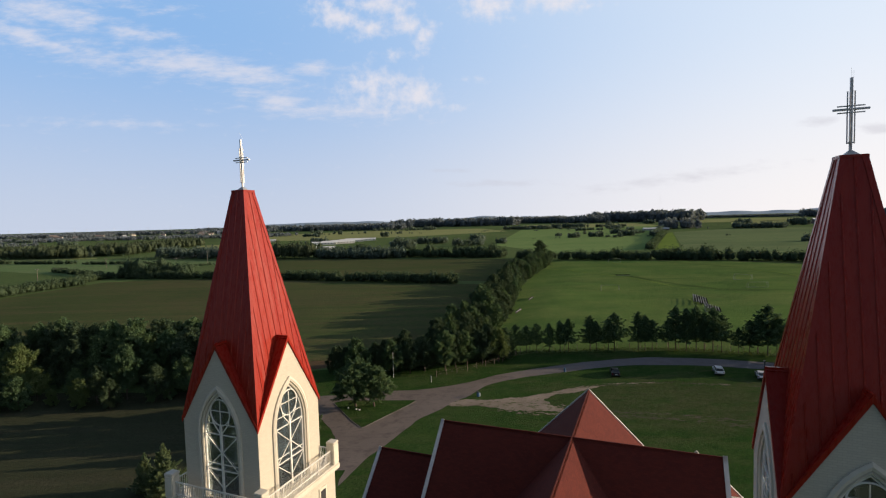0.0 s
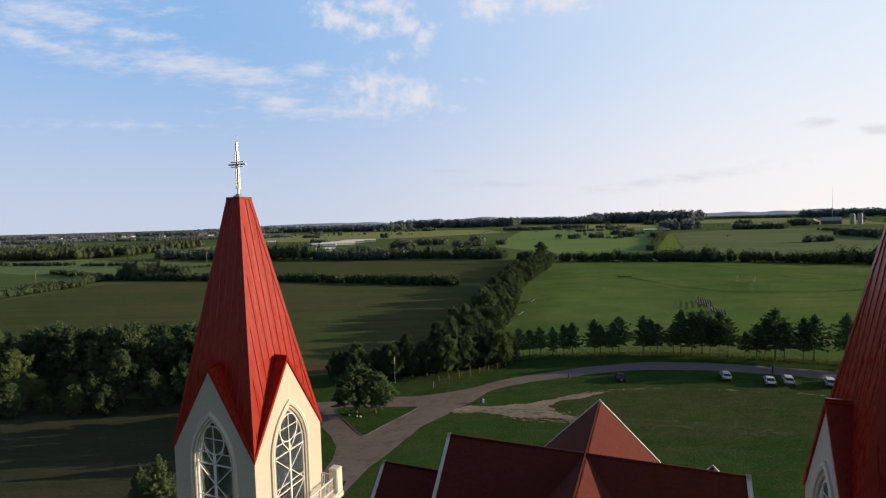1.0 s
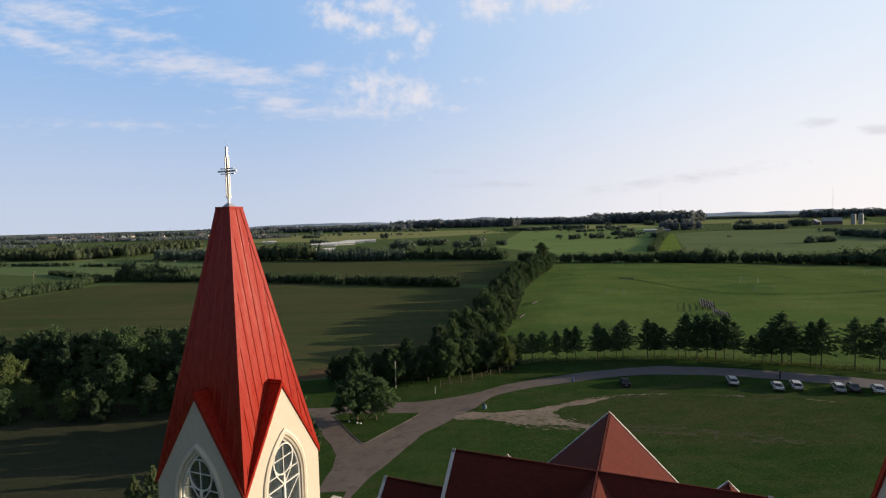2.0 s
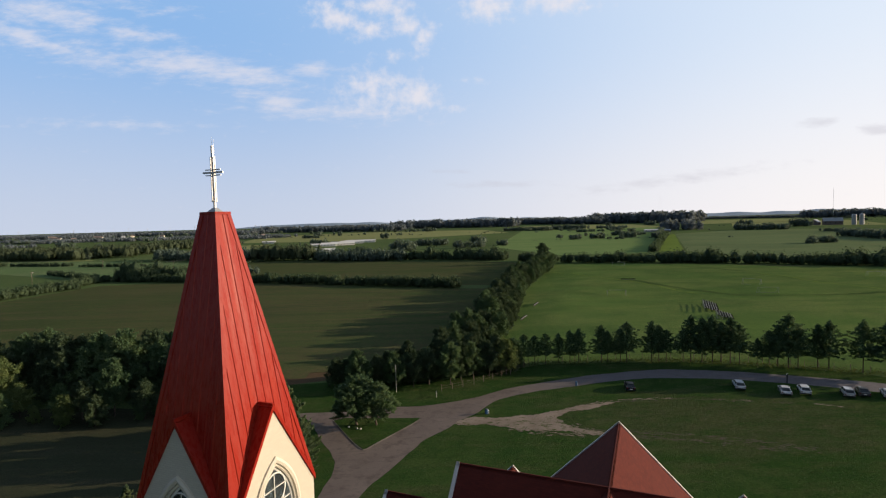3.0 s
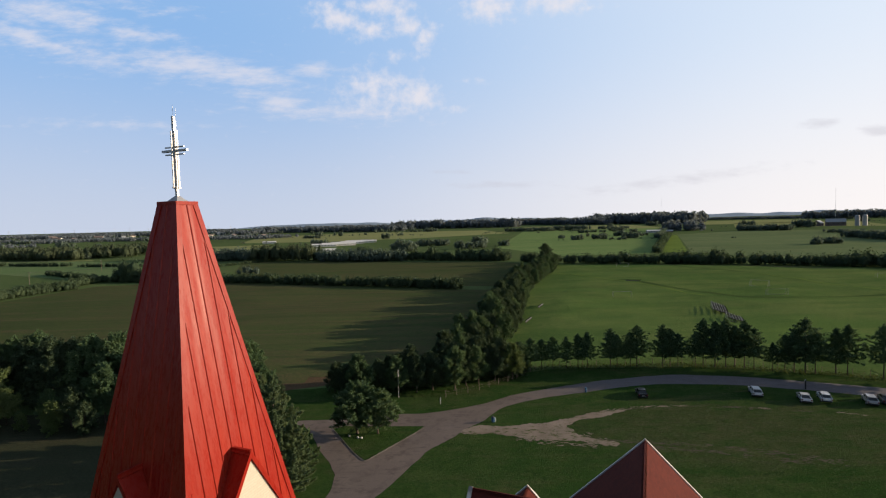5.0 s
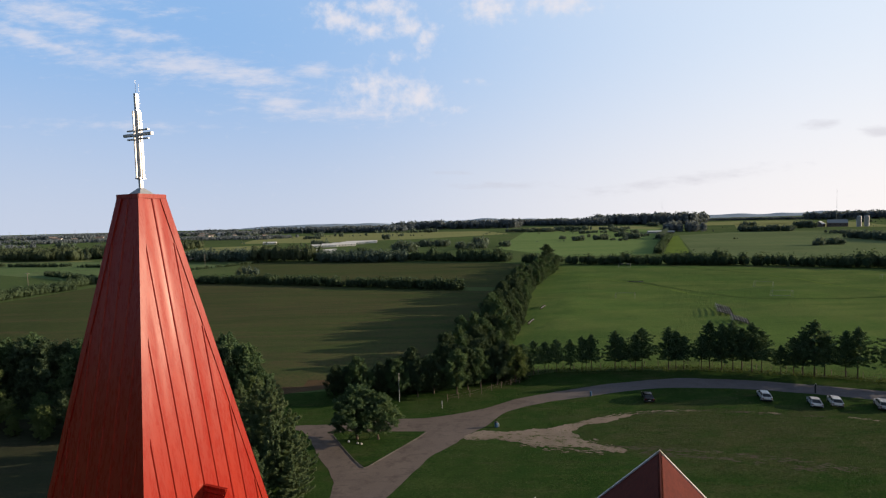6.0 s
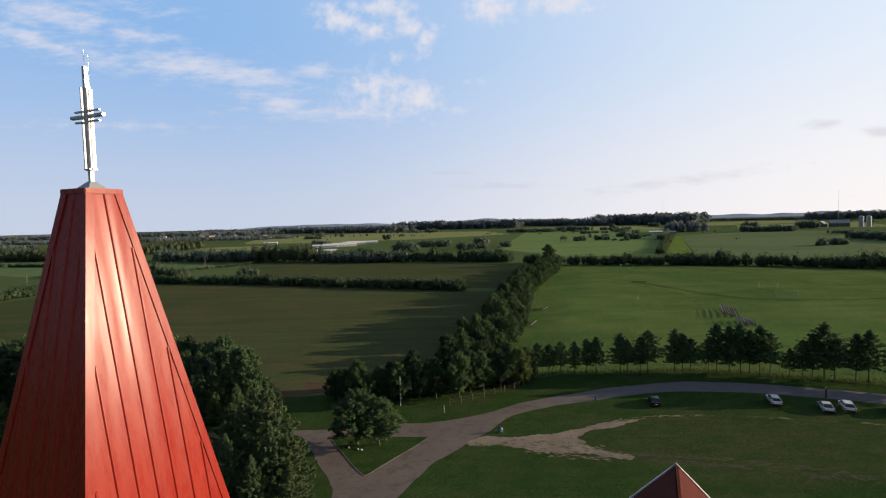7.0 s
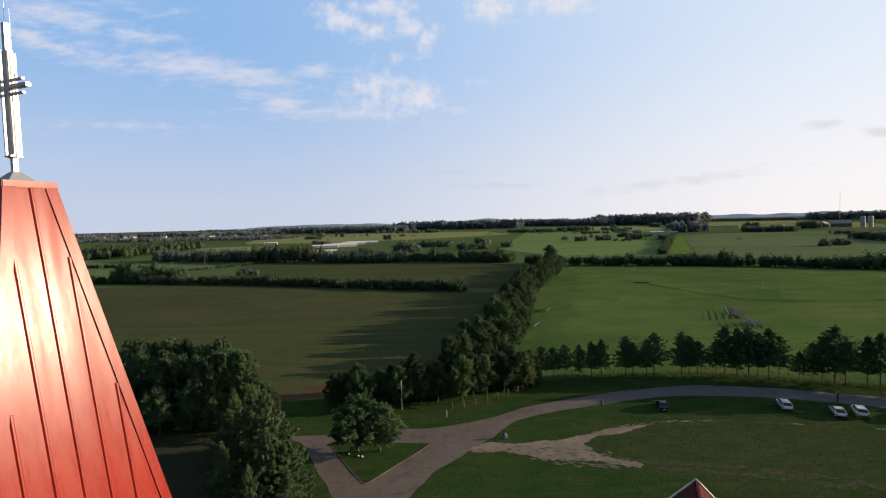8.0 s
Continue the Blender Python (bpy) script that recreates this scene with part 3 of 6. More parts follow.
sheet("ripe_field", [(150, 1320), (560, 1290), (640, 1750), (330, 1880), (250, 1700)], 0.03, M_PALE, "pale ripe grain field", "field")
sheet("ripe_field", [(640, 1130), (880, 1000), (1200, 1500), (880, 1560)], 0.03, M_PALE, "pale ripe grain field", "field")
sheet("ripe_field", [(-380, 960), (-220, 930), (-60, 980), (150, 1160), (120, 1500), (-270, 1620), (-480, 1350)], 0.03, M_PALE, "pale ripe grain field", "field")
sheet("ripe_field", [(755, 1500), (1054, 1480), (1476, 2100), (1058, 2120)], 0.03, M_PALE, "pale ripe grain field", "field")
sheet("ripe_field", [(-500, 580), (-385, 565), (-372, 552), (-488, 556)], 0.03, M_PALE, "pale stubble strip", "field")
sheet("ripe_field", [(-330, 620), (-250, 640), (-290, 860), (-390, 830)], 0.03, M_PALE, "pale stubble field", "field")
sheet("pale_strip", ragged([(190, 455), (213, 456), (378, 838), (354, 808)], 1.5, 17, 12), 0.04, M_MOWN, "pale strip of dry grass between crops", "field")


def inside(x, y, poly):
    hit = False
    for (xa, ya), (xb, yb) in zip(poly, poly[1:] + poly[:1]):
        if (ya > y) != (yb > y) and x < xa + (y - ya) / (yb - ya) * (xb - xa):
            hit = not hit
    return hit


def edge_distance(x, y, poly):
    best = 1e9
    for (xa, ya), (xb, yb) in zip(poly, poly[1:] + poly[:1]):
        dx, dy = xb - xa, yb - ya
        t = max(0.0, min(1.0, ((x - xa) * dx + (y - ya) * dy) / (dx * dx + dy * dy + 1e-9)))
        best = min(best, math.hypot(x - xa - t * dx, y - ya - t * dy))
    return best


def swell(x, y, poly, high):
    """Height of gently rolling turf, level at the field's edge."""
    f = max(0.0, min(1.0, (edge_distance(x, y, poly) - 2) / 16))
    n = noise.noise((x * 0.020, y * 0.034, 1.7)) + 0.55 * noise.noise((x * 0.055, y * 0.075, 5.1)) + 0.22 * noise.noise((x * 0.15, y * 0.19, 8.3))
    return 0.03 + f * high * max(0.0, 0.8 + n)


def rolling(name, poly, high, step, material, label, category):
    xs, ys = [p[0] for p in poly], [p[1] for p in poly]
    verts, faces, index = [], [], {}

    def vert(i, j):
        if (i, j) not in index:
            x, y = min(xs) + i * step, min(ys) + j * step
            index[i, j] = len(verts)
            verts.append((x, y, swell(x, y, poly, high)))
        return index[i, j]

    nx, ny = int((max(xs) - min(xs)) / step), int((max(ys) - min(ys)) / step)
    ok = {(i, j) for i in range(nx + 1) for j in range(ny + 1) if inside(min(xs) + i * step, min(ys) + j * step, poly)}
    for i, j in ok:
        if {(i + 1, j), (i, j + 1), (i + 1, j + 1)} <= ok:
            faces.append((vert(i, j), vert(i + 1, j), vert(i + 1, j + 1), vert(i, j + 1)))
    me = bpy.data.meshes.new(name)
    me.from_pydata(verts, [], faces)
    for f in me.polygons:
        f.use_smooth = True
    tagged(shared(name, me, material), label, category, kind="structure")


PITCH = [(9, 124), (22, 124), (50, 124), (60, 121.5), (74, 116), (92, 109), (140, 90), (300, 180), (246, 300), (208, 326), (152, 354), (78, 374), (47, 272), (22, 191), (11, 148)]
PITCH_HIGH = 0.75
rolling("sports_turf", PITCH, PITCH_HIGH, 3.0, M_PITCH, "gently rolling bright green sports turf", "field")
rolling("hay_turf", [(-30, 116), (-6, 122), (2, 160), (10, 194), (26, 250), (0, 257), (-52, 279), (-101, 300), (-168, 318), (-206, 308), (-212, 240), (-125, 150), (-60, 112)], 0.4, 4.0, M_HAY, "gently rolling mown hay field", "field")


def strip(name, line, wide, material, label, seed):
    """A narrow strip of another colour laid over the sports turf."""
    rng = random.Random(seed)
    pts = smooth_line(line, 14)
    rows = []
    for i, q in enumerate(pts):
        a, b = pts[max(i - 1, 0)], pts[min(i + 1, len(pts) - 1)]
        side = Vector((-(b - a).y, (b - a).x, 0)).normalized()
        w = wide * (0.75 + 0.5 * noise.noise((q.x * 0.11, q.y * 0.11, seed)) + rng.uniform(-0.12, 0.12)) * min(1.0, 0.15 + 0.2 * min(i, len(pts) - 1 - i))
        rows.append([q + side * w * s for s in (-0.5, 0.0, 0.5)])
    me = bpy.data.meshes.new(name)
    me.from_pydata([(q.x, q.y, swell(q.x, q.y, PITCH, PITCH_HIGH) + 0.07) for r in rows for q in r], [], [(3 * i + j, 3 * i + 3 + j, 3 * i + 4 + j, 3 * i + 1 + j) for i in range(len(rows) - 1) for j in (0, 1)])
    me.flip_normals()
    tagged(shared(name, me, material), label, "grass", kind="structure")


# the long dark strip paints the shade of a swale onto the turf
strip("grass_strip", [(90, 275), (99, 244.6), (105.8, 230.9), (114.6, 212.6), (122.2, 206), (131.9, 203), (161.5, 205), (190, 206)], 3.6, M_DARK_GRASS, "dark strip across the pitch, swale shade in its grass colour", 2)
strip("grass_strip", [(140, 345), (148.7, 323.7), (157.2, 305), (168.7, 284.7)], 3.0, M_DARK_GRASS, "dark strip of grass at the pitch end", 4)
strip("grass_strip", [(168.7, 284.7), (170.3, 255), (177.2, 223.4), (184, 200)], 2.2, M_MOWN, "pale mown strip along the pitch", 6)
strip("grass_strip", [(62, 322), (68.3, 307.6), (88.3, 264.9), (98.8, 232), (104, 215)], 1.9, M_MOWN, "pale wheel track across the pitch", 8)
strip("worn_strip", [(138, 350), (160, 341), (185, 328), (205, 316), (226, 303)], 8.0, M_TAN, "worn brownish strip at the pitch end", 12)

# the drive: a curved road, its side branch and a dirt track
ROAD_FAR = [(-24, 80), (-17, 88), (-13, 95.2), (-10.8, 96.9), (-5.8, 97.3), (-0.7, 98.6), (4.6, 101.1), (10.3, 104.9), (16.3, 107.7), (22.4, 110.0), (30.1, 112.6), (41.5, 114.7), (47.6, 115.0), (58.4, 112.9), (67.8, 109.4), (76.4, 105.8), (84, 102), (100, 92), (118, 76), (130, 55)]
ROAD_NEAR = [(-14.0, 62.0), (-11.4, 69.2), (-8.7, 74.4), (-5.2, 81.7), (-3.6, 84.1), (-1.0, 87.0), (1.1, 89.9), (3.9, 92.9), (6.2, 96.4), (9.7, 100.1), (15.4, 103.0), (21.1, 104.8), (33.3, 108.4), (39.3, 109.3), (44.9, 109.2), (55.4, 107.6), (64.4, 104.5), (70.2, 102.1), (76.2, 99.1), (82, 96), (96, 86), (112, 71), (124, 52)]
far_edge, near_edge = smooth_line(ROAD_FAR), smooth_line(ROAD_NEAR)
fa_ = [q for q in far_edge if q.x > -11.0 and q.y > 96]
sheet("road", ragged([(q.x, q.y) for q in near_edge] + [(q.x, q.y) for q in fa_[::-1]], 0.20, 31, 0.8), 0.018, M_ROAD, "worn road, pale gravel turning to grey asphalt", "road")
sheet("road", ragged([(-10.2, 83.2), (-13.7, 79.9), (-15.8, 82.9), (-19.1, 88.6), (-20.6, 91.6), (-18.8, 92.6), (-10.3, 91.7), (-5.4, 91.7), (-5.0, 96.0), (-6.2, 97.2), (-10.8, 96.9), (-20.5, 95.6), (-27.5, 95.2), (-28.5, 94.4), (-25.6, 93.0), (-23.6, 89.5), (-20.3, 82.2), (-18.4, 79.5), (-17.2, 76.1), (-16.8, 71.7), (-17.6, 66), (-13.0, 66), (-10.5, 71.4), (-7.6, 79.0)], 0.20, 19, 0.8),
      0.022, M_ROAD, "pale worn gravel side drive round an island", "road")
sheet("dirt_track", ragged([(0.4, 88.9), (1.1, 89.7), (3.8, 91.6), (8.4, 90.9), (13.2, 91.5), (18.4, 93.3), (24.9, 95.7), (30.8, 97.3), (30.3, 96.4), (24.3, 94.1), (19.6, 92.2), (17.6, 90.4), (17.5, 88.8), (13.0, 88.6), (6.0, 88.6)], 0.8, 21, 0.45),
      0.026, M_DIRT, "bare pale dirt track worn into grass", "track")
sheet("dirt_track", ragged([(0.2, 88.6), (6.0, 89.2), (12.0, 89.4), (17.4, 89.4), (18.1, 87.0), (20.7, 85.0), (23.6, 83.4), (23.0, 82.8), (20.2, 83.6), (16.2, 84.5), (12.9, 85.2), (7.9, 86.8), (4.5, 88.0), (0.9, 88.3)], 1.0, 22, 0.45),
      0.030, M_WORN, "bare pale dirt track with grass growing through", "track")
def scraps(name, line, wide, cover, seed, material, label, z):
    """Bare ground showing through grass: ragged scraps strung along a line."""
    rng = random.Random(seed)
    pts = smooth_line(line, 12)
    verts, faces = [], []
    for a, b in zip(pts, pts[1:]):
        way = (b - a).normalized()
        side = Vector((-way.y, way.x, 0))
        for _ in range(max(1, round((b - a).length * cover))):
            if noise.noise((a.x * 0.35 + seed, a.y * 0.35, 0)) < -0.18:
                continue
            c = a.lerp(b, rng.random()) + side * rng.gauss(0, wide)
            l, w = rng.uniform(0.2, 0.9), rng.uniform(0.05, 0.15)
            k = 9
            ring_ = [c + way * l * math.cos(2 * math.pi * q / k) * rng.uniform(0.55, 1.1) + side * w * math.sin(2 * math.pi * q / k) * rng.uniform(0.5, 1.3) for q in range(k)]
            n = len(verts)
            verts += [(q.x, q.y, z + 0.00002 * (len(faces) % 100)) for q in ring_]
            faces.append(tuple(range(n, n + k)))
    me = bpy.data.meshes.new(name)
    me.from_pydata(verts, [], faces)
    tagged(shared(name, me, material), label, "soil", kind="stuff")


scraps("wheel_ruts", [(22, 84.6), (28, 83.4), (35.0, 82.0), (41.2, 80.0), (46, 78.4), (52, 75.5)], 0.45, 5, 40, M_RUT, "dark broken wheel ruts worn through the lawn", 0.016)
scraps("wheel_ruts", [(24, 82.6), (30, 81.4), (35, 80.2), (39.6, 78.6), (47, 76.0)], 0.40, 5, 41, M_RUT, "dark broken wheel ruts worn through the lawn", 0.016)
scraps("wheel_ruts", [(30, 96.6), (34.3, 97.0), (39.4, 97.2), (45, 96.8), (52.7, 95.2), (60, 93.6)], 0.40, 2.6, 42, M_RUT, "dark broken wheel ruts worn through the lawn", 0.016)
scraps("bare_scraps", [(15.5, 89.5), (18.2, 86.2), (21.0, 84.2), (25.0, 82.6)], 0.75, 6, 43, M_DIRT, "scraps of pale bare dirt beside the track", 0.034)
scraps("bare_scraps", [(9.0, 86.0), (13.0, 84.4), (17.0, 83.4), (20.0, 82.6)], 0.45, 3, 44, M_DIRT, "scraps of pale bare dirt beside the track", 0.034)
scraps("bare_scraps", [(20, 94.0), (26, 96.2), (31.5, 97.5), (36, 97.6), (40.5, 97.7)], 0.30, 3, 45, M_DIRT, "scraps of pale bare dirt beside the track", 0.037)
scraps("bare_scraps", [(49.5, 96.2), (53.5, 95.4)], 0.25, 4, 46, M_DIRT, "scraps of pale bare dirt in the grass", 0.016)
scraps("bare_scraps", [(63.5, 93.0), (67.5, 91.2)], 0.25, 3, 47, M_DIRT, "scraps of pale bare dirt in the grass", 0.016)


def kerb(pts, label):
    """A kerb stone line, closed or open."""
    bm = bmesh.new()
    rows = []
    k = len(pts)
    for i, q in enumerate(pts):
        a, b = Vector(pts[max(i - 1, 0)]), Vector(pts[min(i + 1, k - 1)])
        side = Vector((-(b - a).y, (b - a).x)).normalized() * 0.07
        q = Vector(q)
        rows.append([bm.verts.new((*(q + side * s), z)) for s, z in ((-1.1, 0.0), (-1, 0.085), (1, 0.085), (1.1, 0.0))])
    for a, b in zip(rows, rows[1:]):
        for j in range(3):
            bm.faces.new((a[j], b[j], b[j + 1], a[j + 1]))
    tagged(part("kerb", bm, M_KERB), label, "kerb", kind="structure")


kerb([(-20.5, 91.2), (-19.1, 88.6), (-15.9, 82.9), (-14.2, 80.2), (-13.7, 79.9), (-13.2, 80.3), (-10.5, 84.1), (-6.9, 89.1), (-5.6, 91.2), (-6.0, 91.7)], "low concrete kerb round a grass island")
sheet("island_lawn", [(-20.4, 91.2), (-19.0, 88.6), (-15.8, 82.9), (-13.7, 80.1), (-10.5, 84.2), (-6.9, 89.2), (-5.7, 91.5), (-10.3, 91.8), (-18.7, 92.4)], 0.075, M_LAWN, "small green lawn on a traffic island", "lawn")

# low hills on the horizon, haze put into their pale blue colour
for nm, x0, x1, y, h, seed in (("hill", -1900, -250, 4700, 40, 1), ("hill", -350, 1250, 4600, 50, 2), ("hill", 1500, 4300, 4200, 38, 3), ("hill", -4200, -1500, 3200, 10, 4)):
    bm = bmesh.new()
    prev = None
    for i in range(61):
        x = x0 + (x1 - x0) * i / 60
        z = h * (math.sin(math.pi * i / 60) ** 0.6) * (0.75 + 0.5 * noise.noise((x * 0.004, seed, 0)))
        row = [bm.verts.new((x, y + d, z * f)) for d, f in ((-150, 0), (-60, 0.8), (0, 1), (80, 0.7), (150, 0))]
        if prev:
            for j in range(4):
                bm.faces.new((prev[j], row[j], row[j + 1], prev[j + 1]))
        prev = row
    tagged(part(nm, bm, M_HILL), "low wooded hill on the horizon, pale blue haze in its colour", "hill", kind="structure")

# ---- the church ----
TURN = -22.2                                  # heading of the nave, degrees
TOWERS = ((-8.708, 22.644), (11.808, 14.831))
W_HALF, Z_EAVE, T_HALF, Z_TOP, Z_GABLE = 2.007, 24.88, 0.293, 34.47, 28.06


def hip_z(u):
    return Z_EAVE + (W_HALF - abs(u)) / (W_HALF - T_HALF) * (Z_TOP - Z_EAVE)


def half_at(z):
    return W_HALF - (W_HALF - T_HALF) * (z - Z_EAVE) / (Z_TOP - Z_EAVE)


def valley_z(u):
    return Z_GABLE - (Z_GABLE - Z_EAVE) / W_HALF * abs(u) - 0.12


def arch(a, foot, spring, apex, k=9):
    """Outline of a pointed arch opening from the left foot round to the right foot."""
    rise = apex - spring
    r = (a * a + rise * rise) / (2 * a)
    end = math.asin(rise / r)
    right = [(a - r + r * math.cos(end * i / k), spring + r * math.sin(end * i / k)) for i in range(k + 1)]
    left = [(-x, z) for x, z in right[-2::-1]]
    return [(a, foot)] + right + left + [(-a, foot)]


def ring(inner, outer, d0, d1):
    """A raised band between two outlines, standing from depth d0 out to d1."""
    bm = bmesh.new()
    rows = []
    for (ui, zi), (uo, zo) in zip(inner, outer):
        mid = ((ui + uo) / 2, (zi + zo) / 2)
        rows.append([bm.verts.new((u, -d, z)) for (u, z), d in (((ui, zi), d0), ((ui, zi), d1 - 0.03), (mid, d1), ((uo, zo), d1 - 0.04), ((uo, zo), d0))])
    for a, b in zip(rows, rows[1:]):
        for j in range(4):
            bm.faces.new((a[j], a[j + 1], b[j + 1], b[j]))
    for a in (rows[0], rows[-1]):
        bm.faces.new(a)
    bmesh.ops.recalc_face_normals(bm, faces=bm.faces)
    return bm


def gable_wall_mesh():
    w = W_HALF - 0.003
    bm = bmesh.new()
    outer = [(-w, 21.2), (w, 21.2), (w, 24.80), (0, 27.98), (-w, 24.80)]
    hole = arch(0.90, 21.50, 24.25, 26.00)
    edges = []
    for loop in (outer, hole):
        vs = [bm.verts.new((u, -W_HALF, z)) for u, z in loop]
        edges += [bm.edges.new((vs[i], vs[(i + 1) % len(vs)])) for i in range(len(vs))]
    bmesh.ops.triangle_fill(bm, edges=edges, use_beauty=True, use_dissolve=False)
    bmesh.ops.recalc_face_normals(bm, faces=bm.faces)
    if sum(f.normal.y for f in bm.faces) > 0:
        bmesh.ops.reverse_faces(bm, faces=bm.faces)
    made = bmesh.ops.extrude_face_region(bm, geom=list(bm.faces))
    bmesh.ops.translate(bm, vec=(0, 0.32, 0), verts=[g for g in made["geom"] if isinstance(g, bmesh.types.BMVert)])
    bmesh.ops.recalc_face_normals(bm, faces=bm.faces)
    flat_uv(bm)
    return bm


def panel_mesh(u0, u1, seed):
    """One sheet of the spire between two seams, slightly dented, its edges folded back."""
    bm = bmesh.new()
    nu, nz = 5, 14
    cols = [u0 + (u1 - u0) * i / nu for i in range(nu + 1)]
    if u0 < T_HALF < u1 or u0 < -T_HALF < u1:
        cols[min(range(1, nu), key=lambda i: abs(abs(cols[i]) - T_HALF))] = math.copysign(T_HALF, u0 + u1)
    grid = []
    for i, u in enumerate(cols):
        zt, zb = min(Z_TOP, hip_z(u)), valley_z(u)
        line = []
        for j in range(nz + 1):
            z = zb + (zt - zb) * j / nz
            edge = min(i, nu - i) / (nu / 2)
            dent = edge * (0.011 * noise.noise((u * 3 + seed * 7.3, z * 0.55, seed)) + 0.006 * noise.noise((u * 5, z * 1.7, seed + 9)) + 0.004 * math.sin(seed * 2.3))
            line.append(bm.verts.new((u, -half_at(z) - 0.012 - dent, z)))
        grid.append(line)
    for i in range(nu):
        for j in range(nz):
            q = (grid[i][j], grid[i + 1][j], grid[i + 1][j + 1], grid[i][j + 1])
            if (q[2].co - q[1].co).length + (q[3].co - q[0].co).length > 1e-4:
                bm.faces.new(q)
    rim = [e for e in bm.edges if e.is_boundary]
    for e in rim:
        e.smooth = False
    made = bmesh.ops.extrude_edge_only(bm, edges=rim)
    bmesh.ops.translate(bm, vec=(0, 0.03, -0.004), verts=[g for g in made["geom"] if isinstance(g, bmesh.types.BMVert)])
    bmesh.ops.remove_doubles(bm, verts=bm.verts, dist=1e-5)
    bmesh.ops.recalc_face_normals(bm, faces=bm.faces)
    for f in bm.faces:
        f.smooth = True
    return bm


def seam_mesh(u):
    zb = valley_z(u)
    zt = max(zb + 0.1, min(Z_TOP - 0.02, hip_z(u) - 0.78))
    bm = bmesh.new()
    rows = []
    for j in range(7):
        z = zb + (zt - zb) * j / 6
        sway = 0.004 * noise.noise((u * 4, z, 3))
        d = half_at(z)
        rows.append([bm.verts.new((u + sway + du, -d - dd, z)) for du, dd in ((-0.032, 0.008), (-0.011, 0.035), (0.011, 0.035), (0.032, 0.008))])
    for a, b in zip(rows, rows[1:]):
        for k in range(3):
            bm.faces.new((a[k], b[k], b[k + 1], a[k + 1]))
    for a in (rows[0], rows[-1]):
        bm.faces.new(a)
    bmesh.ops.recalc_face_normals(bm, faces=bm.faces)
    return bm


def hip_mesh():
    """Folded flashing over one hip, from the eave to the top."""
    bm = bmesh.new()
    rows = []
    for j in range(9):
        z = Z_EAVE - 0.02 + (Z_TOP - Z_EAVE) * j / 8
        h = half_at(z) + 0.034
        w = min(0.155, h * 0.5)
        rows.append([bm.verts.new(q) for q in ((h - w, -h + 0.03, z), (h - w, -h, z), (h, -h, z), (h, -h + w, z), (h - 0.03, -h + w, z))])
    for a, b in zip(rows, rows[1:]):
        for k in range(4):
            bm.faces.new((a[k], a[k + 1], b[k + 1], b[k]))
    bmesh.ops.recalc_face_normals(bm, faces=bm.faces)
    return bm


def frustum(h0, z0, h1, z1):
    bm = bmesh.new()
    lo = [bm.verts.new((x * h0, y * h0, z0)) for x, y in ((-1, -1), (1, -1), (1, 1), (-1, 1))]
    hi = [bm.verts.new((x * h1, y * h1, z1)) for x, y in ((-1, -1), (1, -1), (1, 1), (-1, 1))]
    for i in range(4):
        bm.faces.new((lo[i], lo[(i + 1) % 4], hi[(i + 1) % 4], hi[i]))
    bm.faces.new(hi)
    bm.faces.new(lo[::-1])
    flat_uv(bm)
    return bm


def tube(line, d, r, closed):
    """A bent square bar along a line (u, z) of the wall, d out from its middle."""
    bm = bmesh.new()
    k = len(line)
    rows = []
    for i, (u, z) in enumerate(line):
        a, b = (line[i - 1], line[(i + 1) % k]) if closed else (line[max(i - 1, 0)], line[min(i + 1, k - 1)])
        way = Vector((b[0] - a[0], b[1] - a[1])).normalized()
        rows.append([bm.verts.new((u - way.y * r * p, -d - r * q, z + way.x * r * p)) for p, q in ((-1, -1), (1, -1), (1, 1), (-1, 1))])
    for a, b in zip(rows, rows[1:] + rows[:1] if closed else rows[1:]):
        for q in range(4):
            bm.faces.new((a[q], a[(q + 1) % 4], b[(q + 1) % 4], b[q]))
    if not closed:
        bm.faces.new(rows[0])
        bm.faces.new(rows[-1])
    bmesh.ops.recalc_face_normals(bm, faces=bm.faces)
    return bm


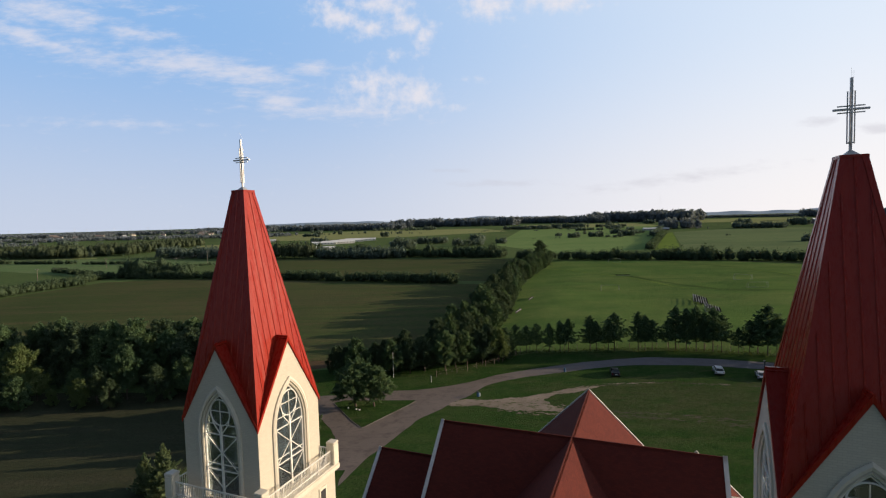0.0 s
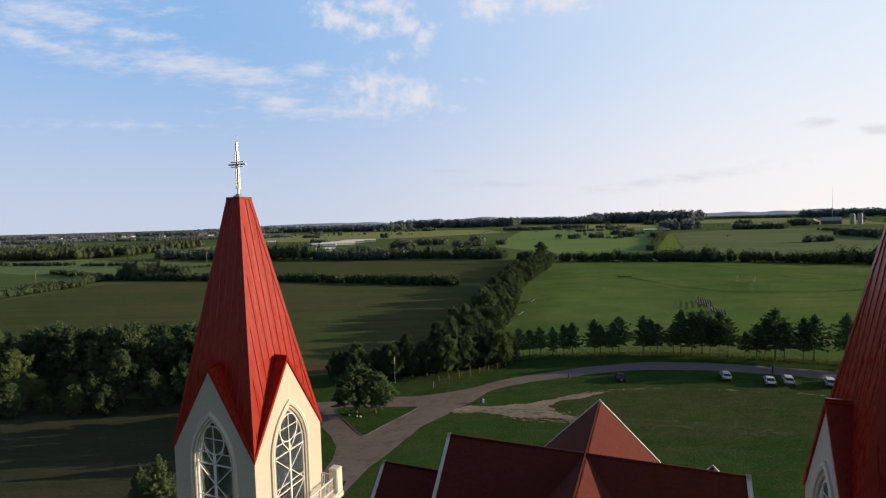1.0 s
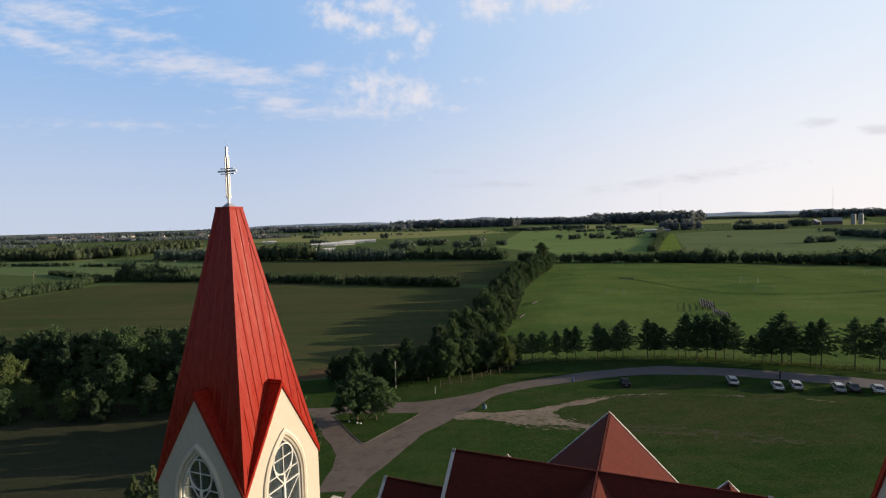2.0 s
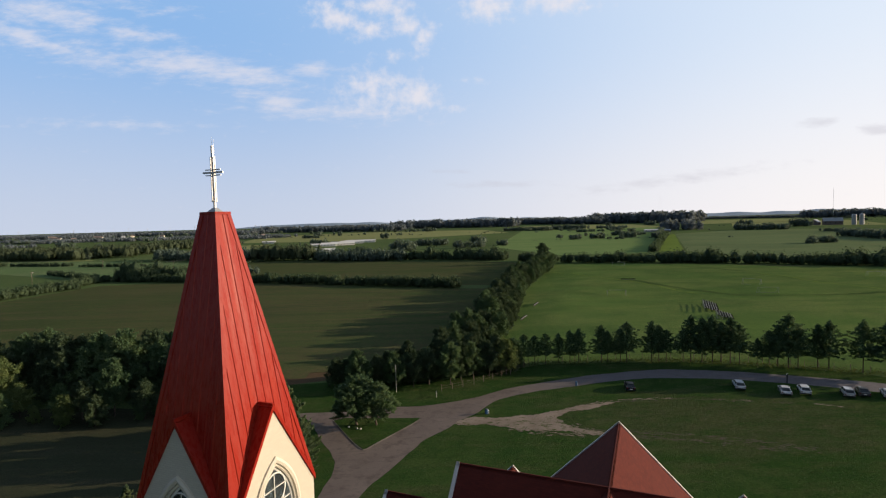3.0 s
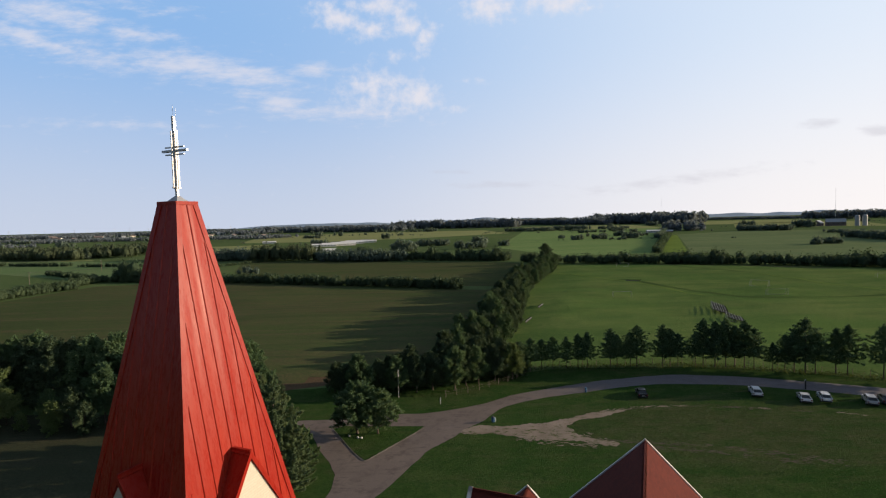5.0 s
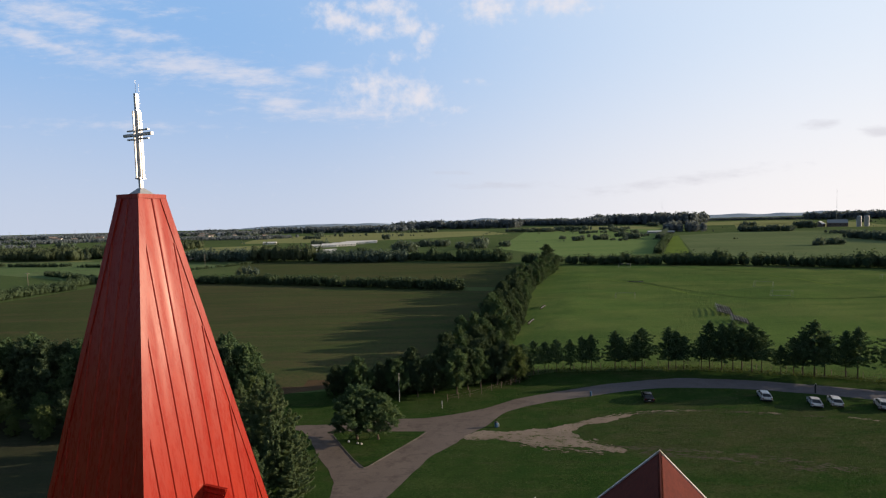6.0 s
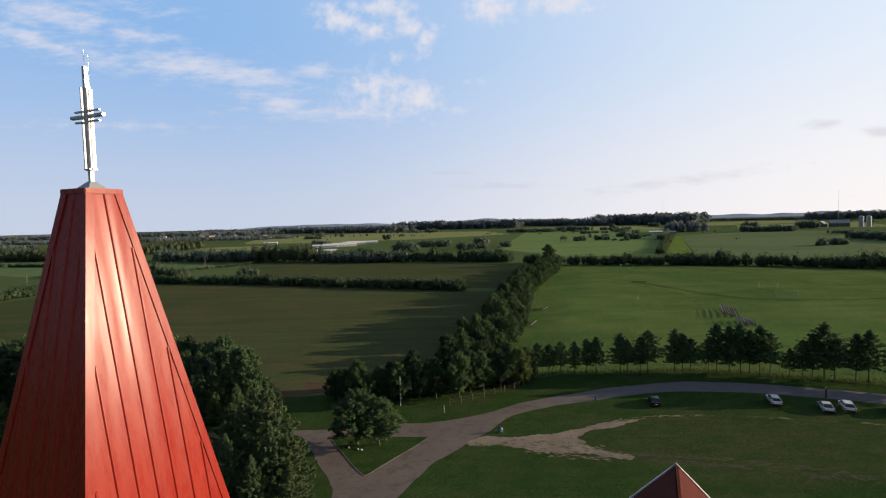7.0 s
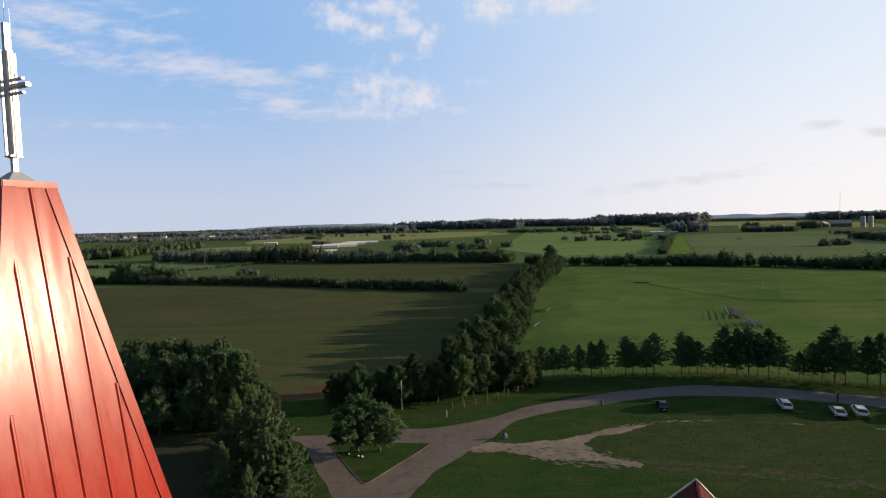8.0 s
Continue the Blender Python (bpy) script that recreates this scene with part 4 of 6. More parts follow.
def window_parts(parent, turn):
    """One tall pointed window in the face-local frame: frame, pane and white bars."""
    win = part("window", ring(arch(0.84, 21.54, 24.25, 25.90), arch(0.905, 21.48, 24.25, 26.01), W_HALF - 0.14, W_HALF - 0.04), M_WHITE, parent, "tall pointed window with white tracery")
    win.matrix_basis = pose(0, 0, 0, 0, 0, turn)
    d = W_HALF - 0.10
    bm = bmesh.new()
    pts = arch(0.86, 21.53, 24.25, 25.93)
    front = [bm.verts.new((u, -d, z)) for u, z in pts]
    back = [bm.verts.new((u, -d + 0.012, z)) for u, z in pts]
    bm.faces.new(front)
    bm.faces.new(back[::-1])
    for i in range(len(pts)):
        bm.faces.new((front[i], back[i], back[(i + 1) % len(pts)], front[(i + 1) % len(pts)]))
    bmesh.ops.recalc_face_normals(bm, faces=bm.faces)
    glass = part("pane", bm, M_GLASS, win)
    glass.visible_shadow = False
    d += 0.035
    for u0, z0, u1, z1, r in ((0, 21.55, 0, 24.62, 0.070), (-0.84, 24.25, 0.84, 24.25, 0.035), (-0.84, 22.72, 0.84, 22.72, 0.035), (-0.84, 22.98, 0.84, 22.98, 0.026),
                              (-0.84, 24.22, 0, 23.45, 0.028), (0.84, 24.22, 0, 23.45, 0.028), (-0.84, 22.75, 0, 23.5, 0.028), (0.84, 22.75, 0, 23.5, 0.028),
                              (-0.84, 22.68, 0, 21.95, 0.026), (0.84, 22.68, 0, 21.95, 0.026), (-0.78, 24.70, -0.26, 24.70, 0.024), (0.26, 24.70, 0.78, 24.70, 0.024),
                              (0, 24.66, 0, 25.70, 0.024), (-0.50, 25.25, 0.50, 25.25, 0.024)):
        part("glazing_bar", bar((u0, -d, z0), (u1, -d, z1), r * 0.76), M_WHITE, win)
    loop = [(0.52 * math.cos(2 * math.pi * i / 24), 25.20 + 0.55 * math.sin(2 * math.pi * i / 24)) for i in range(24)]
    part("tracery_ring", tube(loop, d, 0.020, True), M_WHITE, win)
    for side in (-1, 1):
        part("tracery_fork", tube([(side * 0.46, 24.95), (side * 0.40, 24.72), (side * 0.22, 24.5), (side * 0.04, 24.28)], d, 0.018, False), M_WHITE, win)


def build_tower():
    tower = thing("bell_tower", "cream brick church bell tower with red metal spire and steel cross", "tower", "twin church towers")
    part("shaft", frustum(2.46, 0, 2.46, 21.12), M_BRICK, tower, "cream brick lower shaft")
    part("cornice", box(-2.66, 2.66, -2.66, 2.66, 21.12, 21.42, 0.05), M_STONE, tower, "cream stone balcony slab")
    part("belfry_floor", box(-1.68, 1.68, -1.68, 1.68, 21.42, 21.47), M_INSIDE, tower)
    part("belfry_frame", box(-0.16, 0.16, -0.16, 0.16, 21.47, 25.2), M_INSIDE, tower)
    part("spire_core", frustum(half_at(28.4) - 0.05, 28.4, T_HALF - 0.05, Z_TOP - 0.02), M_DARK, tower, "dark inner deck of spire")
    panels, seams = {}, {}
    gap = 0.345
    edges = [-W_HALF] + [gap * i for i in range(-5, 6)] + [W_HALF]
    for k in range(4):
        turn = pose(0, 0, 0, 0, 0, 90 * k)
        if k == 0:
            wall = part("gable_wall", gable_wall_mesh(), M_BRICK, tower, "cream brick gable wall")
            wall_me = wall.data
            mould = part("arch_moulding", ring(arch(1.01, 21.45, 24.25, 26.15), arch(1.17, 21.45, 24.25, 26.36), W_HALF - 0.02, W_HALF + 0.10), M_STONE, tower, "cream stone pointed arch moulding")
            mould_me = mould.data
            bead = part("inner_moulding", ring(arch(0.905, 21.45, 24.25, 26.01), arch(0.985, 21.45, 24.25, 26.11), W_HALF - 0.05, W_HALF + 0.045), M_STONE, mould)
            bead_me = bead.data
            rail_bm = bmesh.new()
            for z, r in ((22.10, 0.035), (21.58, 0.03)):
                add_bar(rail_bm, (-2.3, -2.44, z), (2.3, -2.44, z), r)
            for i in range(47):
                u = -2.28 + 4.56 * i / 46
                add_bar(rail_bm, (u, -2.44, 21.42), (u, -2.44, 22.1), 0.030 if i % 12 == 11 else 0.014)
            rail = part("railing", rail_bm, M_RAIL, tower, "white metal balcony railing")
            rail_me = rail.data
            slot = part("niche", box(1.15, 1.75, -2.50, -2.44, 19.0, 20.75, 0.02), M_STONE, tower, "stone framed recess")
            slot_me = slot.data
            dark = part("louvre", box(1.27, 1.63, -2.515, -2.495, 19.1, 20.6), M_DARK, slot)
            dark_me = dark.data
        else:
            wall = shared("gable_wall", wall_me, None, tower)
            mould = shared("arch_moulding", mould_me, None, tower)
            shared("inner_moulding", bead_me, None, mould)
            rail = shared("railing", rail_me, None, tower)
            slot = shared("niche", slot_me, None, tower)
            shared("louvre", dark_me, None, slot)
        for ob in (wall, mould, rail, slot):
            ob.matrix_basis = turn
        window_parts(tower, 90 * k)
        for i, (u0, u1) in enumerate(zip(edges, edges[1:])):
            if k == 0:
                panels[i] = part("roof_panel", panel_mesh(u0 + 0.001, u1 - 0.001, i), M_RED, tower).data
            else:
                shared("roof_panel", panels[i], None, tower).matrix_basis = turn
        for i in range(-5, 6):
            if k == 0:
                seams[i] = part("seam", seam_mesh(gap * i), M_RED, tower).data
            else:
                shared("seam", seams[i], None, tower).matrix_basis = turn
        hip = part("hip_flashing", hip_mesh(), M_RED, tower, "folded red metal hip flashing")
        hip.matrix_basis = turn
        f, back = 2.035, 1.36
        slope = (Z_GABLE + 0.04 - 24.80) / 2.045
        for s in (-1, 1):
            z1 = Z_GABLE + 0.04
            q = [(0, -f, z1), (s * 2.045, -f, z1 - slope * 2.045), (s * 2.0, -1.97, z1 - slope * 2.0), (0, -back, z1)]
            part("gable_roof", slab(q if s > 0 else q[::-1], 0.10), M_RED, tower, "red metal gable roof").matrix_basis = turn
            q = [(0, -f - 0.03, z1 + 0.03), (0, -f - 0.03, z1 - 0.17), (s * 2.055, -f - 0.03, z1 - 0.17 - slope * 2.055), (s * 2.055, -f - 0.03, z1 + 0.03 - slope * 2.055)]
            part("bargeboard", slab(q if s > 0 else q[::-1], 0.05), M_RED, tower, "red metal bargeboard").matrix_basis = turn
        part("ridge_cap", bar((0, -f - 0.02, Z_GABLE + 0.05), (0, -back, Z_GABLE + 0.05), 0.05), M_RED, tower).matrix_basis = turn
        post = part("balcony_post", box(2.20, 2.63, -2.63, -2.20, 21.42, 22.38, 0.03), M_STONE, tower, "square cream stone corner post")
        part("post_cap", box(2.19, 2.64, -2.64, -2.19, 22.38, 22.50, 0.03), M_STONE, post)
        post.matrix_basis = turn
    part("top_plate", box(-T_HALF - 0.055, T_HALF + 0.055, -T_HALF - 0.055, T_HALF + 0.055, Z_TOP - 0.085, Z_TOP + 0.015, 0.012), M_RED, tower, "flat red metal cap of spire")
    cross = part("cross", bar((0, 0, Z_TOP), (0, 0, 36.69), 0.046), M_STEEL, tower, "brushed steel cross of square tubes")
    part("cross_foot", bar((0, 0, Z_TOP + 0.01), (0, 0, Z_TOP + 0.16), 0.27, 4, 0.06), M_STEEL, cross, "flared steel foot")
    part("lightning_rod", bar((0, 0, 36.6), (0, 0, 36.98), 0.0035, 6), M_STEEL, cross)
    part("lightning_rod", bar((0.06, 0.03, 36.3), (0.06, 0.03, 36.90), 0.0025, 6), M_STEEL, cross)
    for s in (-1, 1):
        part("side_tube", box(s * 0.088 - 0.015, s * 0.088 + 0.015, -0.017, 0.017, 34.82, 36.32, 0.005), M_STEEL, cross)
        part("side_tube", box(-0.017, 0.017, s * 0.088 - 0.015, s * 0.088 + 0.015, 34.84, 36.30, 0.005), M_STEEL, cross)
        part("short_arm", box(-0.33, 0.33, -0.022, 0.022, 35.80 + s * 0.095 - 0.016, 35.80 + s * 0.095 + 0.016, 0.005), M_STEEL, cross)
    part("long_arm", box(-0.44, 0.44, -0.035, 0.035, 35.77, 35.83, 0.008), M_STEEL, cross)
    part("collar", box(-0.078, 0.078, -0.078, 0.078, 34.83, 34.86, 0.005), M_STEEL, cross)
    return tower


first_tower = build_tower()
first_tower.matrix_basis = pose(*TOWERS[0], 0, 0, 0, TURN)
copy_thing(first_tower, pose(*TOWERS[1], 0, 0, 0, TURN))

church = thing("church", "cross-shaped church with dark red shingle roofs and pale trim", "church", at=(1.55, 18.74, 0), turn=TURN)
RIDGE, HALF = 16.0, 8.2


def prism(along_x, lo, hi, mid, half, ridge):
    """A gabled block: its wall and its two shingled slopes."""
    bm = bmesh.new()
    eave = ridge - half
    inset = half - 0.45
    prof = [(-inset, 0), (inset, 0), (inset, ridge - inset - 0.35), (0, ridge - 0.35), (-inset, ridge - inset - 0.35)]
    rows = []
    for t in (lo + 0.25, hi - 0.25):
        rows.append([bm.verts.new((t, mid + s, z) if along_x else (mid + s, t, z)) for s, z in prof])
    for i in range(5):
        bm.faces.new((rows[0][i], rows[1][i], rows[1][(i + 1) % 5], rows[0][(i + 1) % 5]))
    bm.faces.new(rows[0])
    bm.faces.new(rows[1])
    bmesh.ops.recalc_face_normals(bm, faces=bm.faces)
    flat_uv(bm)
    part("wall", bm, M_BRICK, church, "cream brick church wall")
    for s in (-1, 1):
        q = [(lo, 0, ridge), (lo, s * half, eave), (hi, s * half, eave), (hi, 0, ridge)]
        pts = [(a, mid + b, c) if along_x else (mid + b, a, c) for a, b, c in q]
        n = (Vector(pts[1]) - Vector(pts[0])).cross(Vector(pts[2]) - Vector(pts[0]))
        if n.z < 0:
            pts = pts[::-1]
        part("roof", slab(pts, 0.22), M_SHINGLE, church, "dark red shingled roof slope")


def rake(along_x, end, mid, half, ridge, width=0.34):
    """Pale metal trim along both rakes of a gable end."""
    for s in (-1, 1):
        e = math.copysign(width, end[1])
        q = [(end[0] + math.copysign(0.05, end[1]), 0, ridge + 0.12), (end[0] + math.copysign(0.05, end[1]), s * half, ridge - half + 0.12), (end[0] - e, s * half, ridge - half + 0.12), (end[0] - e, 0, ridge + 0.12)]
        pts = [(a, mid + b, c) if along_x else (mid + b, a, c) for a, b, c in q]
        n = (Vector(pts[1]) - Vector(pts[0])).cross(Vector(pts[2]) - Vector(pts[0]))
        if n.z < 0:
            pts = pts[::-1]
        part("rake_trim", slab(pts, 0.40), M_TRIM, church, "pale metal rake trim")


prism(False, 0.0, 32.5, 0, HALF, RIDGE)
prism(True, -10.75, 10.45, 21.05, HALF - 0.3, RIDGE - 0.01)
prism(True, -16.95, -10.4, 21.2, 5.2, 12.7)
prism(True, 10.2, 16.4, 21.2, 5.2, 11.5)
prism(False, 23.0, 32.0, -9.4, 4.4, 10.85)
prism(False, 23.0, 32.0, 9.4, 4.4, 11.4)
rake(False, (32.5, 1), 0, HALF, RIDGE, 0.16)
rake(True, (-10.75, -1), 21.05, HALF - 0.3, RIDGE, 0.22)
rake(True, (10.45, 1), 21.05, HALF - 0.3, RIDGE, 0.24)
rake(True, (-16.95, -1), 21.2, 5.2, 12.7, 0.22)
rake(True, (16.4, 1), 21.2, 5.2, 11.5)
rake(False, (32.0, 1), -9.4, 4.4, 10.85, 0.18)
rake(False, (32.0, 1), 9.4, 4.4, 11.4, 0.18)
for a, b in (((0, 0.3, RIDGE), (0, 32.3, RIDGE)), ((-10.6, 21.05, RIDGE), (10.3, 21.05, RIDGE)), ((-16.8, 21.2, 12.7), (-10.5, 21.2, 12.7))):
    part("ridge_cap", bar((a[0], a[1], a[2] + 0.01), (b[0], b[1], b[2] - 0.01), 0.06), M_CAP, church)
# valley flashings where the two roofs meet
for s in (-1, 1):
    for t in (-1, 1):
        part("valley_flashing", bar((s * 0.3, 21.05 + t * 0.3, RIDGE - 0.27), (s * 7.8, 21.05 + t * 7.8, RIDGE - 7.77), 0.035), M_CAP, church)

# ---- trees ----


def broad_crown(seed, h, r, n=11000, low=0.14, leaf=0.15, fill=34):
    """Crown of a broad-leaved tree: pointed leafy shoots in uneven clumps on its limbs, gaps between."""
    rng = np.random.default_rng(seed)
    cen, rad, at, out, ways = [], [], [], [], []
    lean = rng.uniform(-0.14, 0.14, 2) * r
    for i in range(fill):
        f = (i + 0.5) / fill
        z = low + (0.95 - low) * f
        wide = math.sin(math.pi * min(1.0, (f * 0.76 + 0.22))) ** 0.75
        a = i * 2.4 + rng.uniform(-0.6, 0.6)
        d = r * wide * rng.uniform(0.15, 0.80)
        s = r * rng.uniform(0.20, 0.34) * (0.6 + 0.5 * wide)
        c = np.array([d * math.cos(a) + lean[0] * f, d * math.sin(a) + lean[1] * f, min(h * z, h - s)])
        cen.append(c)
        rad.append(s)
        shoots = 9
        for k in range(shoots):
            way = rng.normal(0, 0.8, 3) + np.array([math.cos(a) * 0.5, math.sin(a) * 0.5, 0.95])
            way /= np.linalg.norm(way)
            m = max(6, int(n / (fill * shoots) * (s / (0.25 * r)) ** 1.5))
            t = rng.uniform(0.1, 1.0, m) ** 0.8
            long = s * rng.uniform(0.8, 1.75)
            spread = rng.normal(0, 1, (m, 3)) * (0.30 * s * (1.15 - t))[:, None]
            at.append(c + way * (t * long)[:, None] + spread)
            ways.append(np.tile(way, (m, 1)))
            out.append(np.tile(way * 0.5 + np.array([0, 0, 0.35]), (m, 1)) + spread / s)
    at, out = np.concatenate(at), np.concatenate(out)
    at[:, 2] = np.clip(at[:, 2], 0.05, h * 1.06)
    return quad_mesh("crown", leaf_quads(rng, at, out, leaf, 1.9, 0.9, np.concatenate(ways)), cores(rng, cen, np.array(rad) * 0.42))


def pine_crown(seed, h, r, low=0.24, boughs=84):
    """Crown of a pine: upswept boughs at uneven heights, each with tufts of needles towards its end, gaps between."""
    rng = np.random.default_rng(seed)
    at, out, cen, rad = [], [], [], []
    for i in range(boughs):
        f = (i + rng.random()) / boughs
        z0 = h * (low + (0.95 - low) * f)
        full = (1 - f) ** 0.72 * min(1.0, 0.62 + f * 2.6)
        b = r * full * rng.uniform(0.40, 1.18) + 0.12
        a = i * 2.399 + rng.uniform(-0.5, 0.5)
        rise = rng.uniform(-0.05, 0.26) + 0.30 * f
        tuft_count = 3 + int(5 * b / r)
        for k in range(tuft_count):
            t = 0.25 + 0.75 * (k + rng.random()) / tuft_count
            side = rng.normal(0, 0.15 * b) * t
            c = np.array([b * t * math.cos(a) - side * math.sin(a), b * t * math.sin(a) + side * math.cos(a), z0 + b * t * t * rise + rng.normal(0, 0.08)])
            m = int(rng.uniform(20, 34))
            d = sphere_points(rng, m)
            s = rng.uniform(0.22, 0.44)
            at.append(c + d * np.array([s, s, s * 0.5]) * rng.uniform(0.3, 1.0, (m, 1)))
            out.append(d * 0.6 + np.array([0, 0, 0.5]))
    m = 70
    at.append(np.stack([rng.normal(0, 0.10, m), rng.normal(0, 0.10, m), rng.uniform(0.86, 1.0, m) * h], 1))
    out.append(sphere_points(rng, m))
    at, out = np.concatenate(at), np.concatenate(out)
    zc = np.linspace(low + 0.10, 0.80, 6)
    cen = np.stack([rng.normal(0, 0.1, 6), rng.normal(0, 0.1, 6), zc * h], 1)
    return quad_mesh("crown", leaf_quads(rng, at, out, 0.13, 2.6, 0.9), cores(rng, cen, r * 0.16 * (1.05 - zc)))


def spruce_crown(seed, h, r, n=24000):
    """A full, shaggy conifer: upturned boughs in many tiers down to the ground."""
    rng = np.random.default_rng(seed)
    at, out = [], []
    tiers = 15
    for i in range(tiers):
        f = i / (tiers - 1)
        reach = r * min(1.0, (1 - f) * 1.12 + 0.03) ** 0.9 * rng.uniform(0.8, 1.1)
        k = 9 if f < 0.7 else 6
        for j in range(k):
            a = 2 * math.pi * (j + rng.uniform(-0.4, 0.4)) / k + i * 0.9
            b = reach * rng.uniform(0.55, 1.25)
            m = int(n / (tiers * k) * (0.5 + b / r))
            t = rng.uniform(0.2, 1.0, m) ** 0.6
            side = rng.normal(0, 0.10 * b + 0.06, m) * (1.15 - t)
            x, y = b * t * math.cos(a) - side * math.sin(a), b * t * math.sin(a) + side * math.cos(a)
            z = h * (0.04 + 0.92 * f) + t * t * b * 0.48 + rng.normal(0, 0.11, m)
            at.append(np.stack([x, y, np.maximum(z, 0.05)], 1))
            out.append(np.stack([np.full(m, math.cos(a)), np.full(m, math.sin(a)), np.full(m, 0.6)], 1))
    at, out = np.concatenate(at), np.concatenate(out)
    zc = np.linspace(0.08, 0.8, 8)
    cen = np.stack([np.zeros(8), np.zeros(8), zc * h], 1)
    return quad_mesh("crown", leaf_quads(rng, at, out, 0.105, 2.8, 0.8), cores(rng, cen, r * 0.30 * (1.02 - zc)))


def trunk_mesh(seed, h, r, limbs, spread, straight=False):
    rng = random.Random(seed)
    bm = bmesh.new()
    p, rad = Vector((0, 0, -0.05)), r
    top = h * (0.92 if straight else 0.62)
    for i in range(5):
        q = Vector((rng.uniform(-1, 1) * 0.02 * h, rng.uniform(-1, 1) * 0.02 * h, top * (i + 1) / 5)) if not straight else Vector((0, 0, top * (i + 1) / 5))
        add_bar(bm, p, q, rad, 7, rad * 0.78)
        p, rad = q, rad * 0.78
    for i in range(limbs):
        a = i * 2.4 + rng.uniform(-0.4, 0.4)
        z = h * rng.uniform(0.2, 0.55) if not straight else h * (0.24 + 0.62 * i / limbs)
        out = spread * rng.uniform(0.5, 0.85) * ((1 - z / h) ** 0.6 if straight else 1)
        add_bar(bm, (0, 0, z), (out * math.cos(a), out * math.sin(a), z + (out * 0.9 if not straight else out * 0.15)), r * 0.34, 5, r * 0.12)
    me = bpy.data.meshes.new("trunk")
    bm.to_mesh(me)
    bm.free()
    return me


def tree_kind(name, label, crown_me, trunk_me, leaf_mat, group=""):
    root = thing(name, label, "tree", group)
    shared("trunk", trunk_me, M_BARK, root)
    shared("crown", crown_me, leaf_mat, root)
    return root


RNG = random.Random(41)


class Stand:
    """Tree kinds, each built once where its first tree stands and copied to the rest."""

    def __init__(self):
        self.made = {}

    def put(self, key, x, y, h, build, base_h, wide=1.0):
        s = h / base_h
        m = pose(x, y, 0, 0, 0, RNG.uniform(0, 360))
        fat = s * wide * RNG.uniform(0.9, 1.12)
        if key not in self.made:
            ob = build()
            self.made[key] = ob
            ob.scale = (fat, fat, s)
            ob.matrix_basis = m @ Matrix.Diagonal((fat, fat, s, 1))
            return ob
        ob = copy_thing(self.made[key], m)
        ob.scale = (fat, fat, s)
        return ob


stand = Stand()


def pine(x, y, h):
    v = RNG.randrange(5)
    stand.put(("pine", v), x, y, h, lambda: tree_kind("pine_tree", "dark green pine with bare lower trunk beside a fence", pine_crown(10 + v, 10, 3.7 + 0.25 * v, low=0.22 + 0.02 * v), trunk_mesh(10 + v, 10, 0.125, 16, 2.4, True), M_NEEDLE, "row of pines"), 10)


def broadleaf(x, y, h, tone="mid", wide=1.0):
    v = RNG.randrange(4)
    mat, word = {"mid": (M_LEAF, "green"), "pale": (M_LEAF_PALE, "pale yellow-green"), "dark": (M_LEAF_DARK, "dark green")}[tone]
    stand.put(("broad", v, tone), x, y, h, lambda: tree_kind("broadleaf_tree", word + " broad-leaved tree with full uneven crown", broad_crown(30 + v, 10, 3.4, 20000, 0.22, 0.15, 42), trunk_mesh(30 + v, 10, 0.18, 8, 2.6), mat, "broad-leaved trees"), 10, wide)


def hedge_tree(x, y, h, tone="dark"):
    v = RNG.randrange(4)
    mat = {"mid": M_LEAF, "dark": M_LEAF_DARK, "pale": M_LEAF_PALE}[tone]
    stand.put(("hedge", v, tone), x, y, h, lambda: tree_kind("hedgerow_tree", "dense green hedgerow tree leafy to the ground", broad_crown(50 + v, 10, 3.7, 15000, 0.06, 0.175, 42), trunk_mesh(50 + v, 10, 0.16, 5, 2.2), mat, "hedgerow trees"), 10)


def spruce(x, y, h):
    v = RNG.randrange(3)
    stand.put(("spruce", v), x, y, h, lambda: tree_kind("spruce_tree", "grey-green conifer dense to the ground", spruce_crown(70 + v, 10, 2.6), trunk_mesh(70 + v, 10, 0.16, 4, 1.0, True), M_SPRUCE, "conifers"), 10, 1.3)


# row of pines along the road, carried on round the bend
for x, y, h in ((14.5, 119.5, 7.0), (17, 121, 7.4), (19.6, 122, 6.8), (22.0, 121.4, 7.4), (25.2, 122.2, 7.2), (27.8, 122.2, 7.8), (29.8, 122.0, 8.2), (34.9, 121.7, 9.0), (36.6, 122.3, 7.4), (39.4, 121.9, 8.0), (40.7, 121.4, 9.5),
                (46.2, 120.8, 9.8), (48.0, 121.2, 8.8), (49.6, 120.9, 7.6), (53.4, 120.8, 7.6), (55.0, 120.5, 10.8), (57.3, 119.9, 10.4), (59.4, 119.4, 11.0), (61.3, 119.4, 9.4), (62.8, 118.3, 10.6), (64.4, 117.5, 9.2)):
    pine(x, y, h)
for x, y, h in ((67.5, 116.1, 6.2), (70.0, 115.9, 8.0), (71.4, 115.1, 9.5), (72.9, 113.9, 11.8), (74.7, 113.5, 9.0), (78.6, 113.1, 9.8), (80.2, 112.0, 10.6), (85, 109, 11.2), (88.5, 107, 11.5), (92, 105, 10.6)):
    pine(x, y, h)
